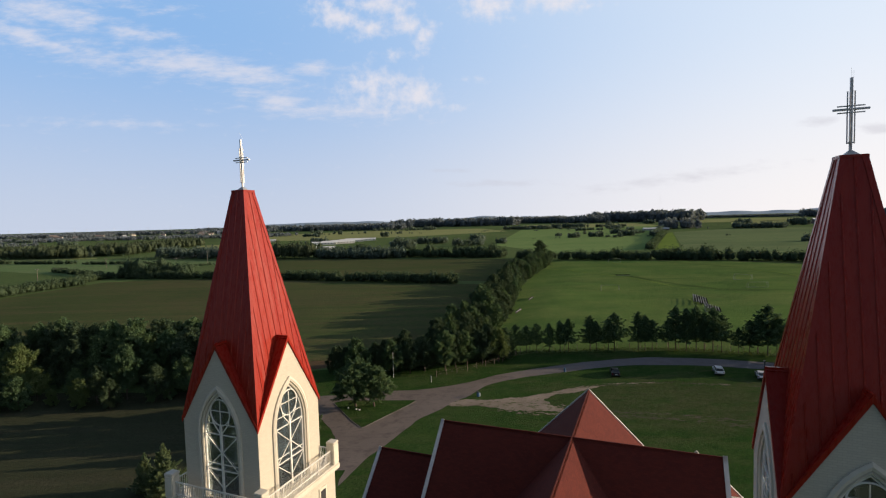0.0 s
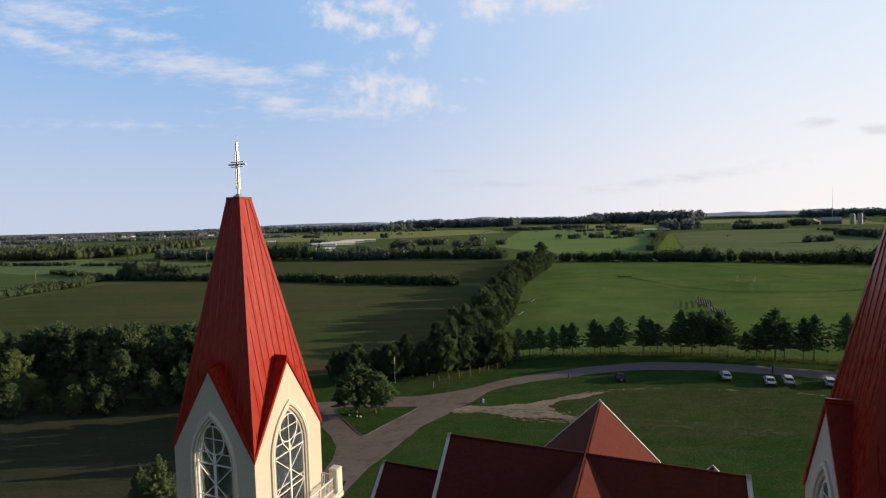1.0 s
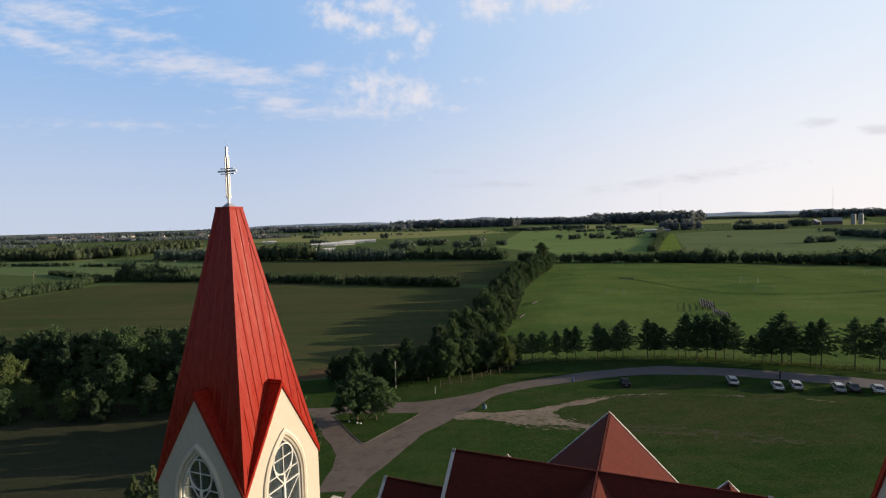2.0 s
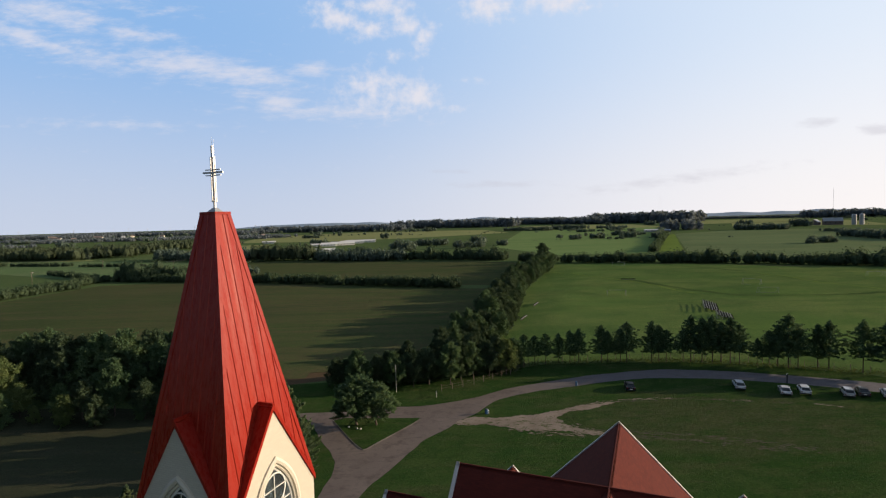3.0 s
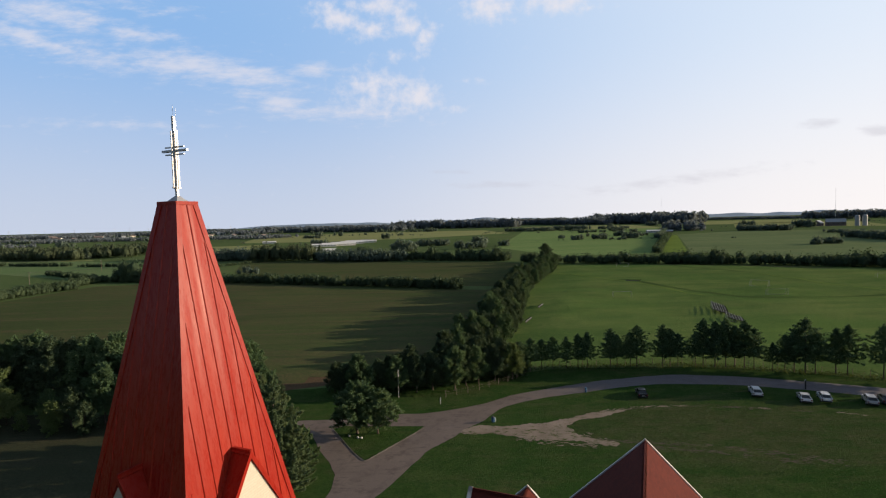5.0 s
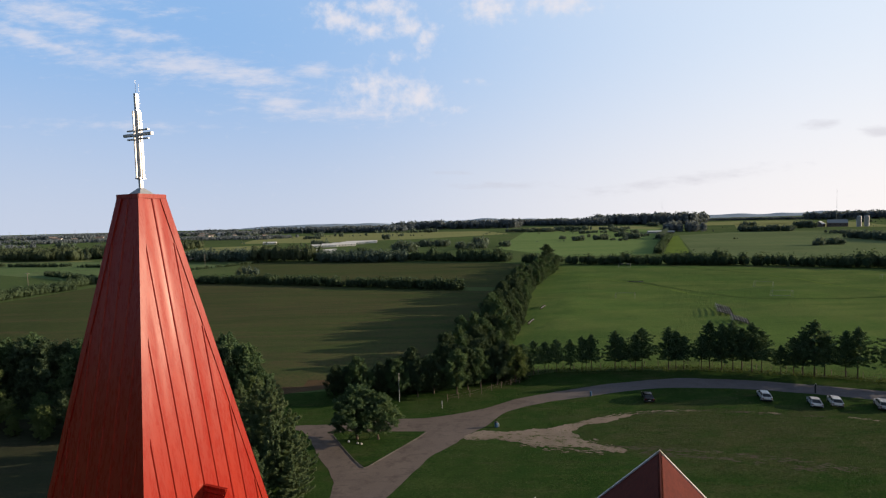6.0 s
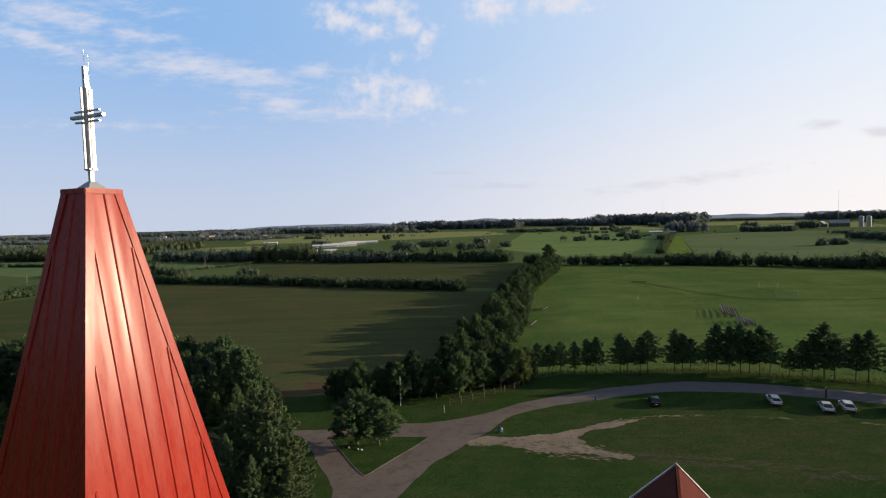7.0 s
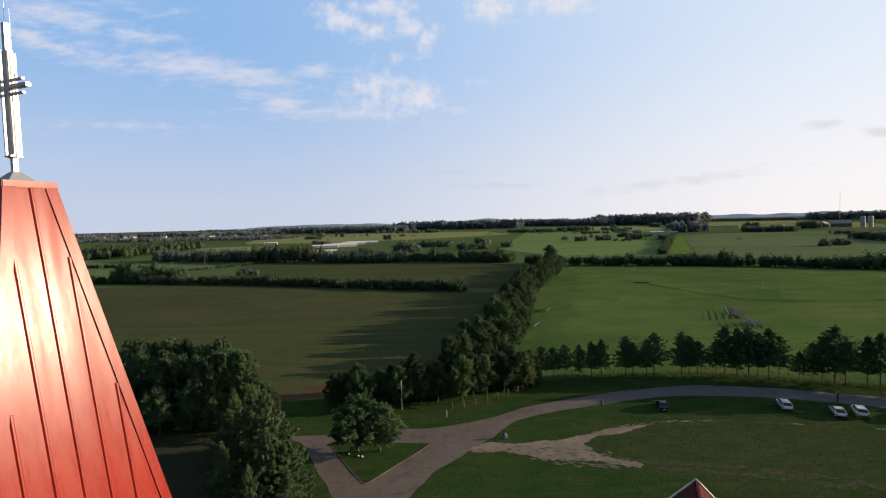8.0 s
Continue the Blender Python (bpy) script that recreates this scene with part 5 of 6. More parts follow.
# two trees on the island, then the trees beside the drive
broadleaf(-16.2, 89.2, 8.4, wide=1.5)
broadleaf(-12.9, 89.0, 7.2, wide=1.45)
for x, y, h, tone in ((-18.4, 106.4, 8.4, "mid"), (-21.5, 108, 6.0, "dark"), (-15, 108.5, 6.8, "dark"), (-11.2, 107, 7.6, "mid"), (-7.7, 108, 7.6, "dark"), (-4.6, 109.5, 7.8, "dark"), (-0.1, 108.9, 8.9, "mid"),
                      (2.2, 111.5, 8.2, "dark"), (4.8, 112.6, 8.0, "mid"), (8.2, 114, 7.6, "dark"), (12.1, 115.0, 7.9, "pale"), (10.2, 117.5, 7.6, "dark"), (5, 117, 9.0, "dark"), (0, 116, 8.2, "dark"), (-13, 112, 6.2, "dark")):
    broadleaf(x, y, h, tone)
# dark bushes and saplings that fill the wood's edge under those trees
for i in range(30):
    f = i / 29
    x0, y0 = -24 + 39 * f, 109.0 + 8.6 * f ** 1.4
    hedge_tree(x0 + RNG.uniform(-0.8, 0.8), y0 + RNG.uniform(-0.6, 2.6), RNG.uniform(3.2, 6.4), RNG.choice(("dark", "dark", "mid")))
for i in range(12):
    f = i / 11
    broadleaf(-14 + 27 * f + RNG.uniform(-1, 1), 113.5 + 6.0 * f + RNG.uniform(-1.2, 1.2), RNG.uniform(6.2, 8.4), "dark")
# hedgerow that runs away between the two fields
for i in range(46):
    f = ((i + 0.5) / 46) ** 1.3
    y0 = 124 + 252 * f
    x0 = 1.5 + 0.292 * (y0 - 128) + 2.5 * math.sin(9 * f)
    for s in (-1, 0, 1):
        hedge_tree(x0 + s * RNG.uniform(2.6, 5.2), y0 + RNG.uniform(-2.5, 2.5), RNG.uniform(7.4, 10.2) * (0.80 if s > 0 else 1) * min(1.0, 0.66 + 2.4 * f), RNG.choice(("dark", "dark", "mid")))
hedge_tree(72, 380, 15, "dark")
# bushes along the front of the belt
for i in range(17):
    f = i / 16
    hedge_tree(-104 + 70 * f + RNG.uniform(-1.5, 1.5), 99.5 - 6.5 * math.sin(math.pi * f) + RNG.uniform(-2, 3), RNG.uniform(2.6, 6.8), RNG.choice(("dark", "mid", "mid", "pale")))
# belt of trees west of the church
for i in range(34):
    f = i / 33
    hedge_tree(-100 + 60 * f + RNG.uniform(-2, 2), 108 - 4 * f + RNG.uniform(-3, 9), RNG.uniform(10.0, 13.6), RNG.choice(("dark", "mid", "mid")))
for i in range(18):
    f = i / 17
    hedge_tree(-150 + 50 * f + RNG.uniform(-3, 3), 150 - 40 * f + RNG.uniform(-6, 6), RNG.uniform(11, 14), "dark")
for x, y, h, tone in ((-84, 99, 10.5, "pale"), (-79, 97, 6.5, "pale"), (-61.3, 96.5, 10.6, "mid"), (-66, 95, 7.5, "dark"), (-71, 96.5, 6.5, "mid"), (-55, 95, 7.0, "dark"), (-50, 97, 8.0, "mid"), (-89, 97, 7.5, "mid"),
                      (-45, 99, 8.5, "mid"), (-38.2, 101.5, 12.8, "mid"), (-41, 98.5, 8.0, "pale"), (-35, 99, 9.0, "mid"), (-34, 95, 8.5, "pale")):
    broadleaf(x, y, h, tone)
for x, y, h in ((-26.5, 80.5, 12.6), (-29.5, 84.5, 11.5), (-24.8, 76.0, 9.0), (-30.6, 76.5, 7.6), (-33.5, 87.5, 10.5), (-25.5, 71.5, 7.0), (-22.6, 76.6, 8.6), (-21.4, 72.6, 6.0), (-34.5, 60.4, 6.8), (-37.8, 62.0, 5.0)):
    spruce(x, y, h)


def grove(name, label, category, rows, seed, mat, spacing, leaf, per, slim=1.0, jag=0.3):
    """Far trees past counting, one mesh of leafy clumps. rows: x0, y0, x1, y1, height, depth."""
    rng = np.random.default_rng(seed)
    quads, cs, rs = [], [], []
    for x0, y0, x1, y1, h, dep in rows:
        length = math.hypot(x1 - x0, y1 - y0)
        sp = max(spacing, h * 0.34 * slim)
        k = max(2, int(length * max(dep, sp) / (sp * sp)))
        k = min(k, int(length / sp * 5) + 2)
        t = rng.random(k)
        off = rng.uniform(-0.5, 0.5, k) * dep
        nx, ny = -(y1 - y0) / length, (x1 - x0) / length
        hh = h * rng.uniform(0.82 - jag, 1.0 + 0.4 * jag, k)
        cx, cy = x0 + (x1 - x0) * t + nx * off, y0 + (y1 - y0) * t + ny * off
        for i in range(k):
            r = hh[i] * rng.uniform(0.26, 0.40) * slim
            d = sphere_points(rng, per)
            c = np.array([cx[i], cy[i], hh[i] * 0.52])
            at = c + d * np.array([r, r, hh[i] * 0.47]) * rng.uniform(0.95 - jag, 1.0 + jag * 0.8, (per, 1))
            quads.append(leaf_quads(rng, at, d, h * leaf, 1.3, 0.5))
            cs.append(c * np.array([1, 1, 0.9]))
            rs.append(np.array([r * 0.85, r * 0.85, hh[i] * 0.42]))
    me = quad_mesh(name, np.concatenate(quads), cores(rng, cs, rs))
    tagged(shared(name, me, mat), label, category, kind="stuff")


grove("hedge", "long low hedge across a hay field", "hedge", [(-222, 334, -169, 321, 4.6, 5), (-169, 321, -101, 302, 4.8, 5), (-106, 304, -58, 284, 5.2, 6), (-62, 286, -48, 280, 3.6, 4), (-52, 282, 8, 257, 5.4, 6), (-176, 323, -160, 319, 4.6, 5)], 101, M_LEAF_DARK, 1.6, 0.11, 120, jag=0.4)
grove("thicket", "dark thicket at a field corner", "trees", [(-216, 336, -165, 330, 10, 12), (-205, 334, -185, 332, 13, 10)], 102, M_LEAF_DARK, 3.0, 0.06, 200, jag=0.4)
grove("hedge", "ragged hedge beside a crop field", "hedge", [(-226, 236, -218, 290, 5, 9), (-218, 290, -222, 335, 5, 7), (-205, 398, -165, 470, 2.4, 4), (-232, 262, -214, 300, 4, 14)], 103, M_LEAF_DARK, 1.8, 0.11, 120, jag=0.4)
grove("hedge", "tall dark hedge behind a sports field", "hedge", [(84, 380, 152, 357, 6.5, 8), (152, 357, 208, 330, 6.8, 8), (208, 330, 248, 304, 7, 8), (248, 304, 345, 250, 7, 8), (150, 362, 210, 334, 9.5, 4), (232, 322, 262, 304, 11.5, 4), (120, 370, 134, 365, 8.5, 3), (282, 292, 296, 284, 10, 4)], 104, M_LEAF_DARK, 2.4, 0.09, 110, jag=0.42)
grove("hedge", "tall dark hedge between far fields", "hedge", [(-119, 479, -15, 441, 8, 10), (-15, 441, 52, 415, 7.5, 10), (58, 402, 84, 384, 7, 8), (-80, 468, -60, 460, 12, 8), (-20, 446, -8, 440, 12, 6), (10, 434, 44, 420, 11, 6)], 105, M_LEAF_DARK, 2.6, 0.09, 110, jag=0.42)
grove("woods", "distant woods along the horizon, blue-grey haze in their colour", "woods", [(-201, 2110, 277, 1909, 34, 90), (328, 2640, 599, 1935, 30, 80), (621, 2116, 887, 1792, 42, 120), (640, 2080, 880, 1788, 40, 60), (445, 1045, 511, 1020, 21, 60), (1443, 2052, 1900, 1782, 33, 120)], 106, M_WOODS_FAR, 9, 0.20, 26, jag=0.12)
grove("woods", "distant woods on the plain, blue-grey haze in their colour", "woods", [(-1700, 1560, -900, 1330, 10, 160), (-950, 1400, -380, 1240, 10, 120), (-1400, 1150, -800, 980, 9, 60), (-742, 2100, -126, 1705, 24, 100), (-1683, 2329, -639, 1836, 17, 160), (-2078, 2236, -1156, 1799, 16, 160), (1249, 2516, 1542, 2158, 14, 60), (-1113, 2333, -936, 2342, 20, 60)], 107, M_WOODS_FAR, 7, 0.22, 22, jag=0.12)
grove("plantation", "pale green plantation of young trees", "woods", [(-527, 612, -390, 588, 16, 60), (-390, 588, -406, 821, 15, 60), (-177, 491, -117, 472, 16, 22)], 108, M_WOODS_PALE, 3.0, 0.07, 52, 0.85, jag=0.22)
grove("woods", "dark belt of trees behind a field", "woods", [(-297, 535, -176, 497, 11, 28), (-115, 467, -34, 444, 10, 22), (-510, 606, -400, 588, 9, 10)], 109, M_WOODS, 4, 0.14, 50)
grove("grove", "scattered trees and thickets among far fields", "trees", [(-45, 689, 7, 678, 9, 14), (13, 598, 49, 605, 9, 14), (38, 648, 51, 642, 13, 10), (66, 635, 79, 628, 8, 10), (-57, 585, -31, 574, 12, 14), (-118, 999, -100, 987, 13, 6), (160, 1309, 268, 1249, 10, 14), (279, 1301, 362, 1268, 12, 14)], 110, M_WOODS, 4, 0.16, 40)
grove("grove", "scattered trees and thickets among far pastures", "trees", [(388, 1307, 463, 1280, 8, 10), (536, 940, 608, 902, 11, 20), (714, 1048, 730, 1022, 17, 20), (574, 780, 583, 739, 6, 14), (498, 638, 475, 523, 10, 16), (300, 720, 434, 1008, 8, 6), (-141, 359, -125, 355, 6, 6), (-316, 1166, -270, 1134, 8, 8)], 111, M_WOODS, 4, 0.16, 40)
grove("shrubs", "line of dark bushes between crop strips", "shrubs", [(186, 458, 262, 620, 5, 5), (262, 620, 350, 805, 6, 6), (-420, 500, -345, 480, 3.5, 5), (-330, 470, -260, 452, 3, 5), (-300, 395, -240, 350, 3.5, 6), (-470, 520, -430, 505, 4, 6)], 120, M_LEAF_DARK, 2, 0.22, 40)
shrubs = random.Random(5)


def scatter(drifts, per, wide, low, high):
    """Rows for grove(): uneven bushes and single trees in drifts along field edges."""
    rows = []
    for _ in range(drifts):
        x, y = shrubs.uniform(*wide[0]), shrubs.uniform(*wide[1])
        a, far = shrubs.uniform(-0.5, 0.3), y / 60
        for _ in range(shrubs.randint(1, per)):
            d = shrubs.gauss(0, 2.2) * far
            h = low + (high - low) * shrubs.random() ** 2.2
            px, py = x + d * math.cos(a), y + d * math.sin(a) + shrubs.gauss(0, 0.6) * far
            rows.append((px, py, px + shrubs.uniform(0.6, 3.2) * h, py + shrubs.uniform(-0.6, 0.6) * h, h, h * 0.9))
    return rows


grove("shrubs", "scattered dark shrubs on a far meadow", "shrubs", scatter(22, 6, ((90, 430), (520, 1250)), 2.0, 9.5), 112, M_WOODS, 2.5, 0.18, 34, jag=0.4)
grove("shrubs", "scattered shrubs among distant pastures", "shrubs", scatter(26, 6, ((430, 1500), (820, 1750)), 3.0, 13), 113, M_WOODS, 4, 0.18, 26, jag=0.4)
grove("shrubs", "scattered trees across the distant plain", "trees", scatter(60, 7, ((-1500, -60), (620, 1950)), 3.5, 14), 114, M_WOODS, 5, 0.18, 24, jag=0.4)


def tufts(name, label, count, seed, low, high, place, mat):
    """Rough grass: small upright blades in uneven drifts."""
    rng = np.random.default_rng(seed)
    at = place(rng, count)
    n = len(at)
    a = rng.uniform(0, math.pi, n)
    side = np.stack([np.cos(a), np.sin(a), np.zeros(n)], 1) * rng.uniform(0.03, 0.10, (n, 1))
    up = np.stack([rng.normal(0, 0.10, n), rng.normal(0, 0.10, n), rng.uniform(low, high, n)], 1)
    base = np.stack([at[:, 0], at[:, 1], np.full(n, 0.0)], 1)
    quads = np.stack([base - side, base + side, base + side * 0.5 + up, base - side * 0.5 + up], 1)
    tagged(shared(name, quad_mesh(name, quads), mat), label, "grass", kind="stuff")


ROAD_X1, ROAD_Y1 = [q.x for q in far_edge], [q.y for q in far_edge]
ROAD_X0, ROAD_Y0 = [q.x for q in near_edge], [q.y for q in near_edge]


def lawn_places(rng, count):
    p = np.stack([rng.uniform(-12, 92, count), rng.uniform(58, 112, count)], 1)
    keep = []
    for x, y in p:
        if noise.noise((x * 0.16, y * 0.3, 2.2)) + 0.5 * noise.noise((x * 0.7, y * 0.9, 4.4)) < 0.02:
            continue
        edge, near = np.interp(x, ROAD_X1, ROAD_Y1), np.interp(x, ROAD_X0, ROAD_Y0)
        if near - 0.4 < y < edge + 0.4:
            continue
        keep.append((x, y))
    return np.array(keep)


def verge_places(rng, count):
    t = rng.random(count)
    x = 8 + 92 * t
    front = np.interp(x, [8, 22, 50, 60, 74, 92, 100], [117.5, 121.5, 121, 118.4, 113, 106, 101])
    return np.stack([x, front + rng.normal(1.2, 1.3, count)], 1)


tufts("lawn_tufts", "tufts of rough grass on the lawn", 60000, 7, 0.015, 0.06, lawn_places, M_TUFT)
tufts("verge_grass", "tall rough grass under the pines", 5000, 8, 0.08, 0.34, verge_places, M_TUFT)

# ---- parked cars ----


def loft(profile, halves):
    """A body from a side profile (y, z) with a half width for each point."""
    bm = bmesh.new()
    lf = [bm.verts.new((-w, y, z)) for (y, z), w in zip(profile, halves)]
    rt = [bm.verts.new((w, y, z)) for (y, z), w in zip(profile, halves)]
    k = len(profile)
    for i in range(k):
        bm.faces.new((lf[i], lf[(i + 1) % k], rt[(i + 1) % k], rt[i]))
    bm.faces.new(lf[::-1])
    bm.faces.new(rt)
    bmesh.ops.recalc_face_normals(bm, faces=bm.faces)
    bmesh.ops.bevel(bm, geom=list(bm.edges), offset=0.05, segments=2, affect="EDGES", clamp_overlap=True)
    return bm


def wheel_bm(r, w):
    bm = bmesh.new()
    bmesh.ops.create_cone(bm, cap_ends=True, segments=18, radius1=r, radius2=r, depth=w)
    bmesh.ops.bevel(bm, geom=[e for e in bm.edges if abs(e.verts[0].co.z - e.verts[1].co.z) < 0.01], offset=0.03, segments=2, affect="EDGES")
    bmesh.ops.rotate(bm, cent=(0, 0, 0), matrix=Matrix.Rotation(radians(90), 3, "Y"), verts=bm.verts)
    return bm


def build_car(label, paint, shape):
    """A car with its nose to +y."""
    car = thing("car", label, "car", "parked cars")
    if shape == "sedan":
        body = [(-2.25, 0.35), (-2.30, 0.75), (-2.15, 0.98), (-1.45, 1.02), (0.95, 0.98), (2.05, 0.82), (2.28, 0.62), (2.25, 0.30)]
        cabin = [(-1.98, 0.98), (-0.98, 1.36), (0.00, 1.41), (0.45, 1.34), (1.30, 0.95)]
        top = 1.38
    else:
        body = [(-2.20, 0.40), (-2.28, 0.80), (-2.22, 1.08), (-1.45, 1.10), (0.95, 1.06), (2.00, 0.95), (2.25, 0.72), (2.22, 0.36)]
        cabin = [(-2.20, 1.04), (-1.50, 1.48), (0.05, 1.56), (0.50, 1.48), (1.28, 1.02)]
        top = 1.52
    part("body", loft(body, [0.86, 0.90, 0.88, 0.88, 0.88, 0.85, 0.82, 0.82]), paint, car)
    glass = part("greenhouse", loft(cabin, [0.82, 0.64, 0.64, 0.66, 0.82]), M_CARGLASS, car, "dark car windows")
    (ry0, rz0), (ry1, rz1) = cabin[1], cabin[3]
    part("roof", box(-0.66, 0.66, ry0 - 0.05, ry1 + 0.02, top - 0.06, top + 0.045, 0.03), paint, car)
    for s in (-1, 1):
        part("pillar", bar((s * 0.80, cabin[0][0], cabin[0][1]), (s * 0.65, ry0, rz0), 0.05), paint, glass)
        part("pillar", bar((s * 0.80, cabin[4][0], cabin[4][1]), (s * 0.66, ry1, rz1), 0.045), paint, glass)
        part("pillar", bar((s * 0.845, -0.35, 1.0), (s * 0.665, -0.35, top), 0.04), paint, glass)
        for y in (-1.35, 1.38):
            tyre = part("wheel", wheel_bm(0.33, 0.22), M_TYRE, car)
            tyre.location = (s * 0.80, y, 0.33)
            part("rim", wheel_bm(0.20, 0.235), M_STEEL, tyre, "grey metal rim")
        part("tail_lamp", box(s * 0.74 - 0.12, s * 0.74 + 0.12, -2.33, -2.24, 0.72, 0.92, 0.02), M_LAMP_RED, car)
        part("headlamp", box(s * 0.66 - 0.16, s * 0.66 + 0.16, 2.14, 2.25, 0.62, 0.76, 0.02), M_LAMP_CLEAR, car)
        part("mirror", box(s * 0.98 - 0.09, s * 0.98 + 0.09, 0.80, 0.95, 0.98, 1.12, 0.03), paint, car)
    part("bumper", box(-0.82, 0.82, -2.36, -2.22, 0.38, 0.60, 0.04), M_DARK, car, "dark rear bumper")
    part("number_plate", box(-0.25, 0.25, -2.375, -2.355, 0.62, 0.74), M_WHITE, car, "blank pale plate")
    return car


def park(ob, x, y, turn):
    ob.matrix_basis = pose(x, y, 0.01, 0, 0, turn) @ Matrix.Diagonal((0.93, 0.93, 0.93, 1))


def park_copy(ob, x, y, turn):
    copy_thing(ob, pose(x, y, 0.01, 0, 0, turn)).scale = (0.93, 0.93, 0.93)


white_suv = build_car("white estate car parked on grass", M_CAR_WHITE, "suv")
park(white_suv, 55.4, 102.3, -19)
park_copy(white_suv, 65.4, 98.6, -25)
white_sedan = build_car("white sedan parked on grass", M_CAR_WHITE, "sedan")
park(white_sedan, 61.9, 98.7, -24)
park_copy(white_sedan, 78.4, 95.6, -30)
park(build_car("silver estate car parked on grass", M_CAR_SILVER, "suv"), 72.0, 96.7, -27)
park(build_car("dark grey sedan parked on grass", M_CAR_GREY, "sedan"), 74.9, 96.9, -28)
park(build_car("black car parked on grass near road", M_CAR_BLACK, "sedan"), 34.7, 103.4, -12)

# ---- sports field ----


def build_goal():
    goal = thing("goal", "white tubular football goal on a grass pitch", "goal", "football goals")
    for s in (-1, 1):
        part("goal_post", bar((s * 3.66, 0, 0), (s * 3.66, 0, 2.44), 0.05, 8), M_GOAL, goal)
        part("stay", bar((s * 3.66, 0, 2.44), (s * 3.66, 1.1, 2.2), 0.05, 6), M_GOAL, goal)
        part("stay", bar((s * 3.66, 1.1, 2.2), (s * 3.66, 2.2, 0.03), 0.05, 6), M_GOAL, goal)
    part("crossbar", bar((-3.7, 0, 2.44), (3.7, 0, 2.44), 0.05, 8), M_GOAL, goal)
    part("ground_bar", bar((-3.66, 2.2, 0.04), (3.66, 2.2, 0.04), 0.05, 6), M_GOAL, goal)
    return goal


def on_pitch(x, y, turn):
    return pose(x, y, swell(x, y, PITCH, PITCH_HIGH) - 0.03, 0, 0, turn)


goal = build_goal()
goal.matrix_basis = on_pitch(129.3, 208.6, -9)
for x, y, a in ((140.1, 237.2, 130), (70.6, 215.3, -9), (113.4, 336.5, -9), (209, 251.5, -9)):
    copy_thing(goal, on_pitch(x, y, a))


def build_bench(length):
    bench = thing("bench", "long grey metal team bench on grass", "bench", "team benches")
    part("seat", box(-length / 2, length / 2, -0.16, 0.16, 0.42, 0.48, 0.01), M_ALU, bench)
    part("backrest", box(-length / 2, length / 2, 0.24, 0.29, 0.52, 0.78, 0.01), M_BOARD, bench)
    for i in range(5):
        x = -length / 2 + 0.3 + i * (length - 0.6) / 4
        part("leg", box(x - 0.04, x + 0.04, -0.18, 0.28, 0, 0.44), M_POST, bench)
    return bench


bench = build_bench(7.0)
bench.matrix_basis = on_pitch(25.6, 174.6, 66)
copy_thing(bench, on_pitch(34.4, 200.0, 66))
copy_thing(bench, on_pitch(92.4, 262.0, -8))


def build_bleacher(length):
    stand_ = thing("bleacher", "aluminium bleacher seats on a grass pitch, gap shade painted on foot planks", "bleacher", "bleachers")
    e = length / 2
    for i in range(6):
        part("seat_plank", box(-e, e, i * 0.78, i * 0.78 + 0.12, 0.42 + i * 0.22, 0.47 + i * 0.22, 0.01), M_ALU, stand_)
        # near-black foot planks paint in the shadow between the seat rows
        part("foot_plank", box(-e, e, i * 0.78 - 0.58, i * 0.78 - 0.02, 0.12 + i * 0.22, 0.16 + i * 0.22), M_BOARD, stand_)
    for k in range(5):
        x = (e - 0.4) * (k / 2 - 1)
        part("truss", bar((x, -0.2, 0.03), (x, 4.2, 0.03), 0.04), M_STEEL, stand_)
        part("truss", bar((x, -0.2, 0.08), (x, 4.1, 1.45), 0.04), M_STEEL, stand_)
        part("truss", bar((x, 4.1, 0.03), (x, 4.1, 1.45), 0.04), M_STEEL, stand_)
    return stand_


build_bleacher(17).matrix_basis = on_pitch(94.6, 183.2, 65)
build_bleacher(9).matrix_basis = on_pitch(89.6, 165.2, 65)

# ---- fence, posts and small things beside the drive ----
fence = thing("fence", "low weathered wooden post and wire fence", "fence")
fence_line = smooth_line([(-2, 105.2), (4.2, 108.4), (7.9, 111.3), (13.0, 115.0), (17.5, 120.5), (22, 123.4), (50, 123.6), (60, 121.6), (72, 116.4), (84, 111), (98, 103)], 10)
post_me = None
walked = 0.0
spots = [fence_line[0]]
for a, b in zip(fence_line, fence_line[1:]):
    walked += (b - a).length
    if walked > 2.4:
        spots.append(b)
        walked = 0.0
for q in spots:
    if post_me is None:
        post_me = part("post", bar((0, 0, -0.1), (0, 0, 1.30), 0.05, 6), M_POST, fence).data
        fence.children[0].location = q
    else:
        shared("post", post_me, None, fence).location = q
for z in (0.55, 1.0):
    for a, b in zip(spots, spots[1:]):
        part("rail", bar(a + Vector((0, 0, z)), b + Vector((0, 0, z)), 0.010, 4), M_POST, fence)

bin_ = thing("litter_bin", "blue and white litter bin at a track mouth", "bin", at=(5.8, 92.7, 0.0))
part("drum", bar((0, 0, 0), (0, 0, 0.8), 0.25, 14, 0.28), M_BLUE, bin_)
part("lid", bar((0, 0, 0.8), (0, 0, 0.95), 0.29, 14, 0.16), M_DARK, bin_)
part("bag", box(0.2, 0.48, -0.16, 0.16, 0.0, 0.7, 0.07), M_WHITE, bin_, "white sack")


def marker(name, label, category, x, y, h, r, mat, head=None):
    ob = thing(name, label, category, at=(x, y, 0))
    part("post", bar((0, 0, -0.05), (0, 0, h), r, 8), mat, ob)
    if head:
        part("head", box(-head[0], head[0], -0.04, 0.04, h - head[1], h + 0.05, 0.015), head[2], ob)
    return ob


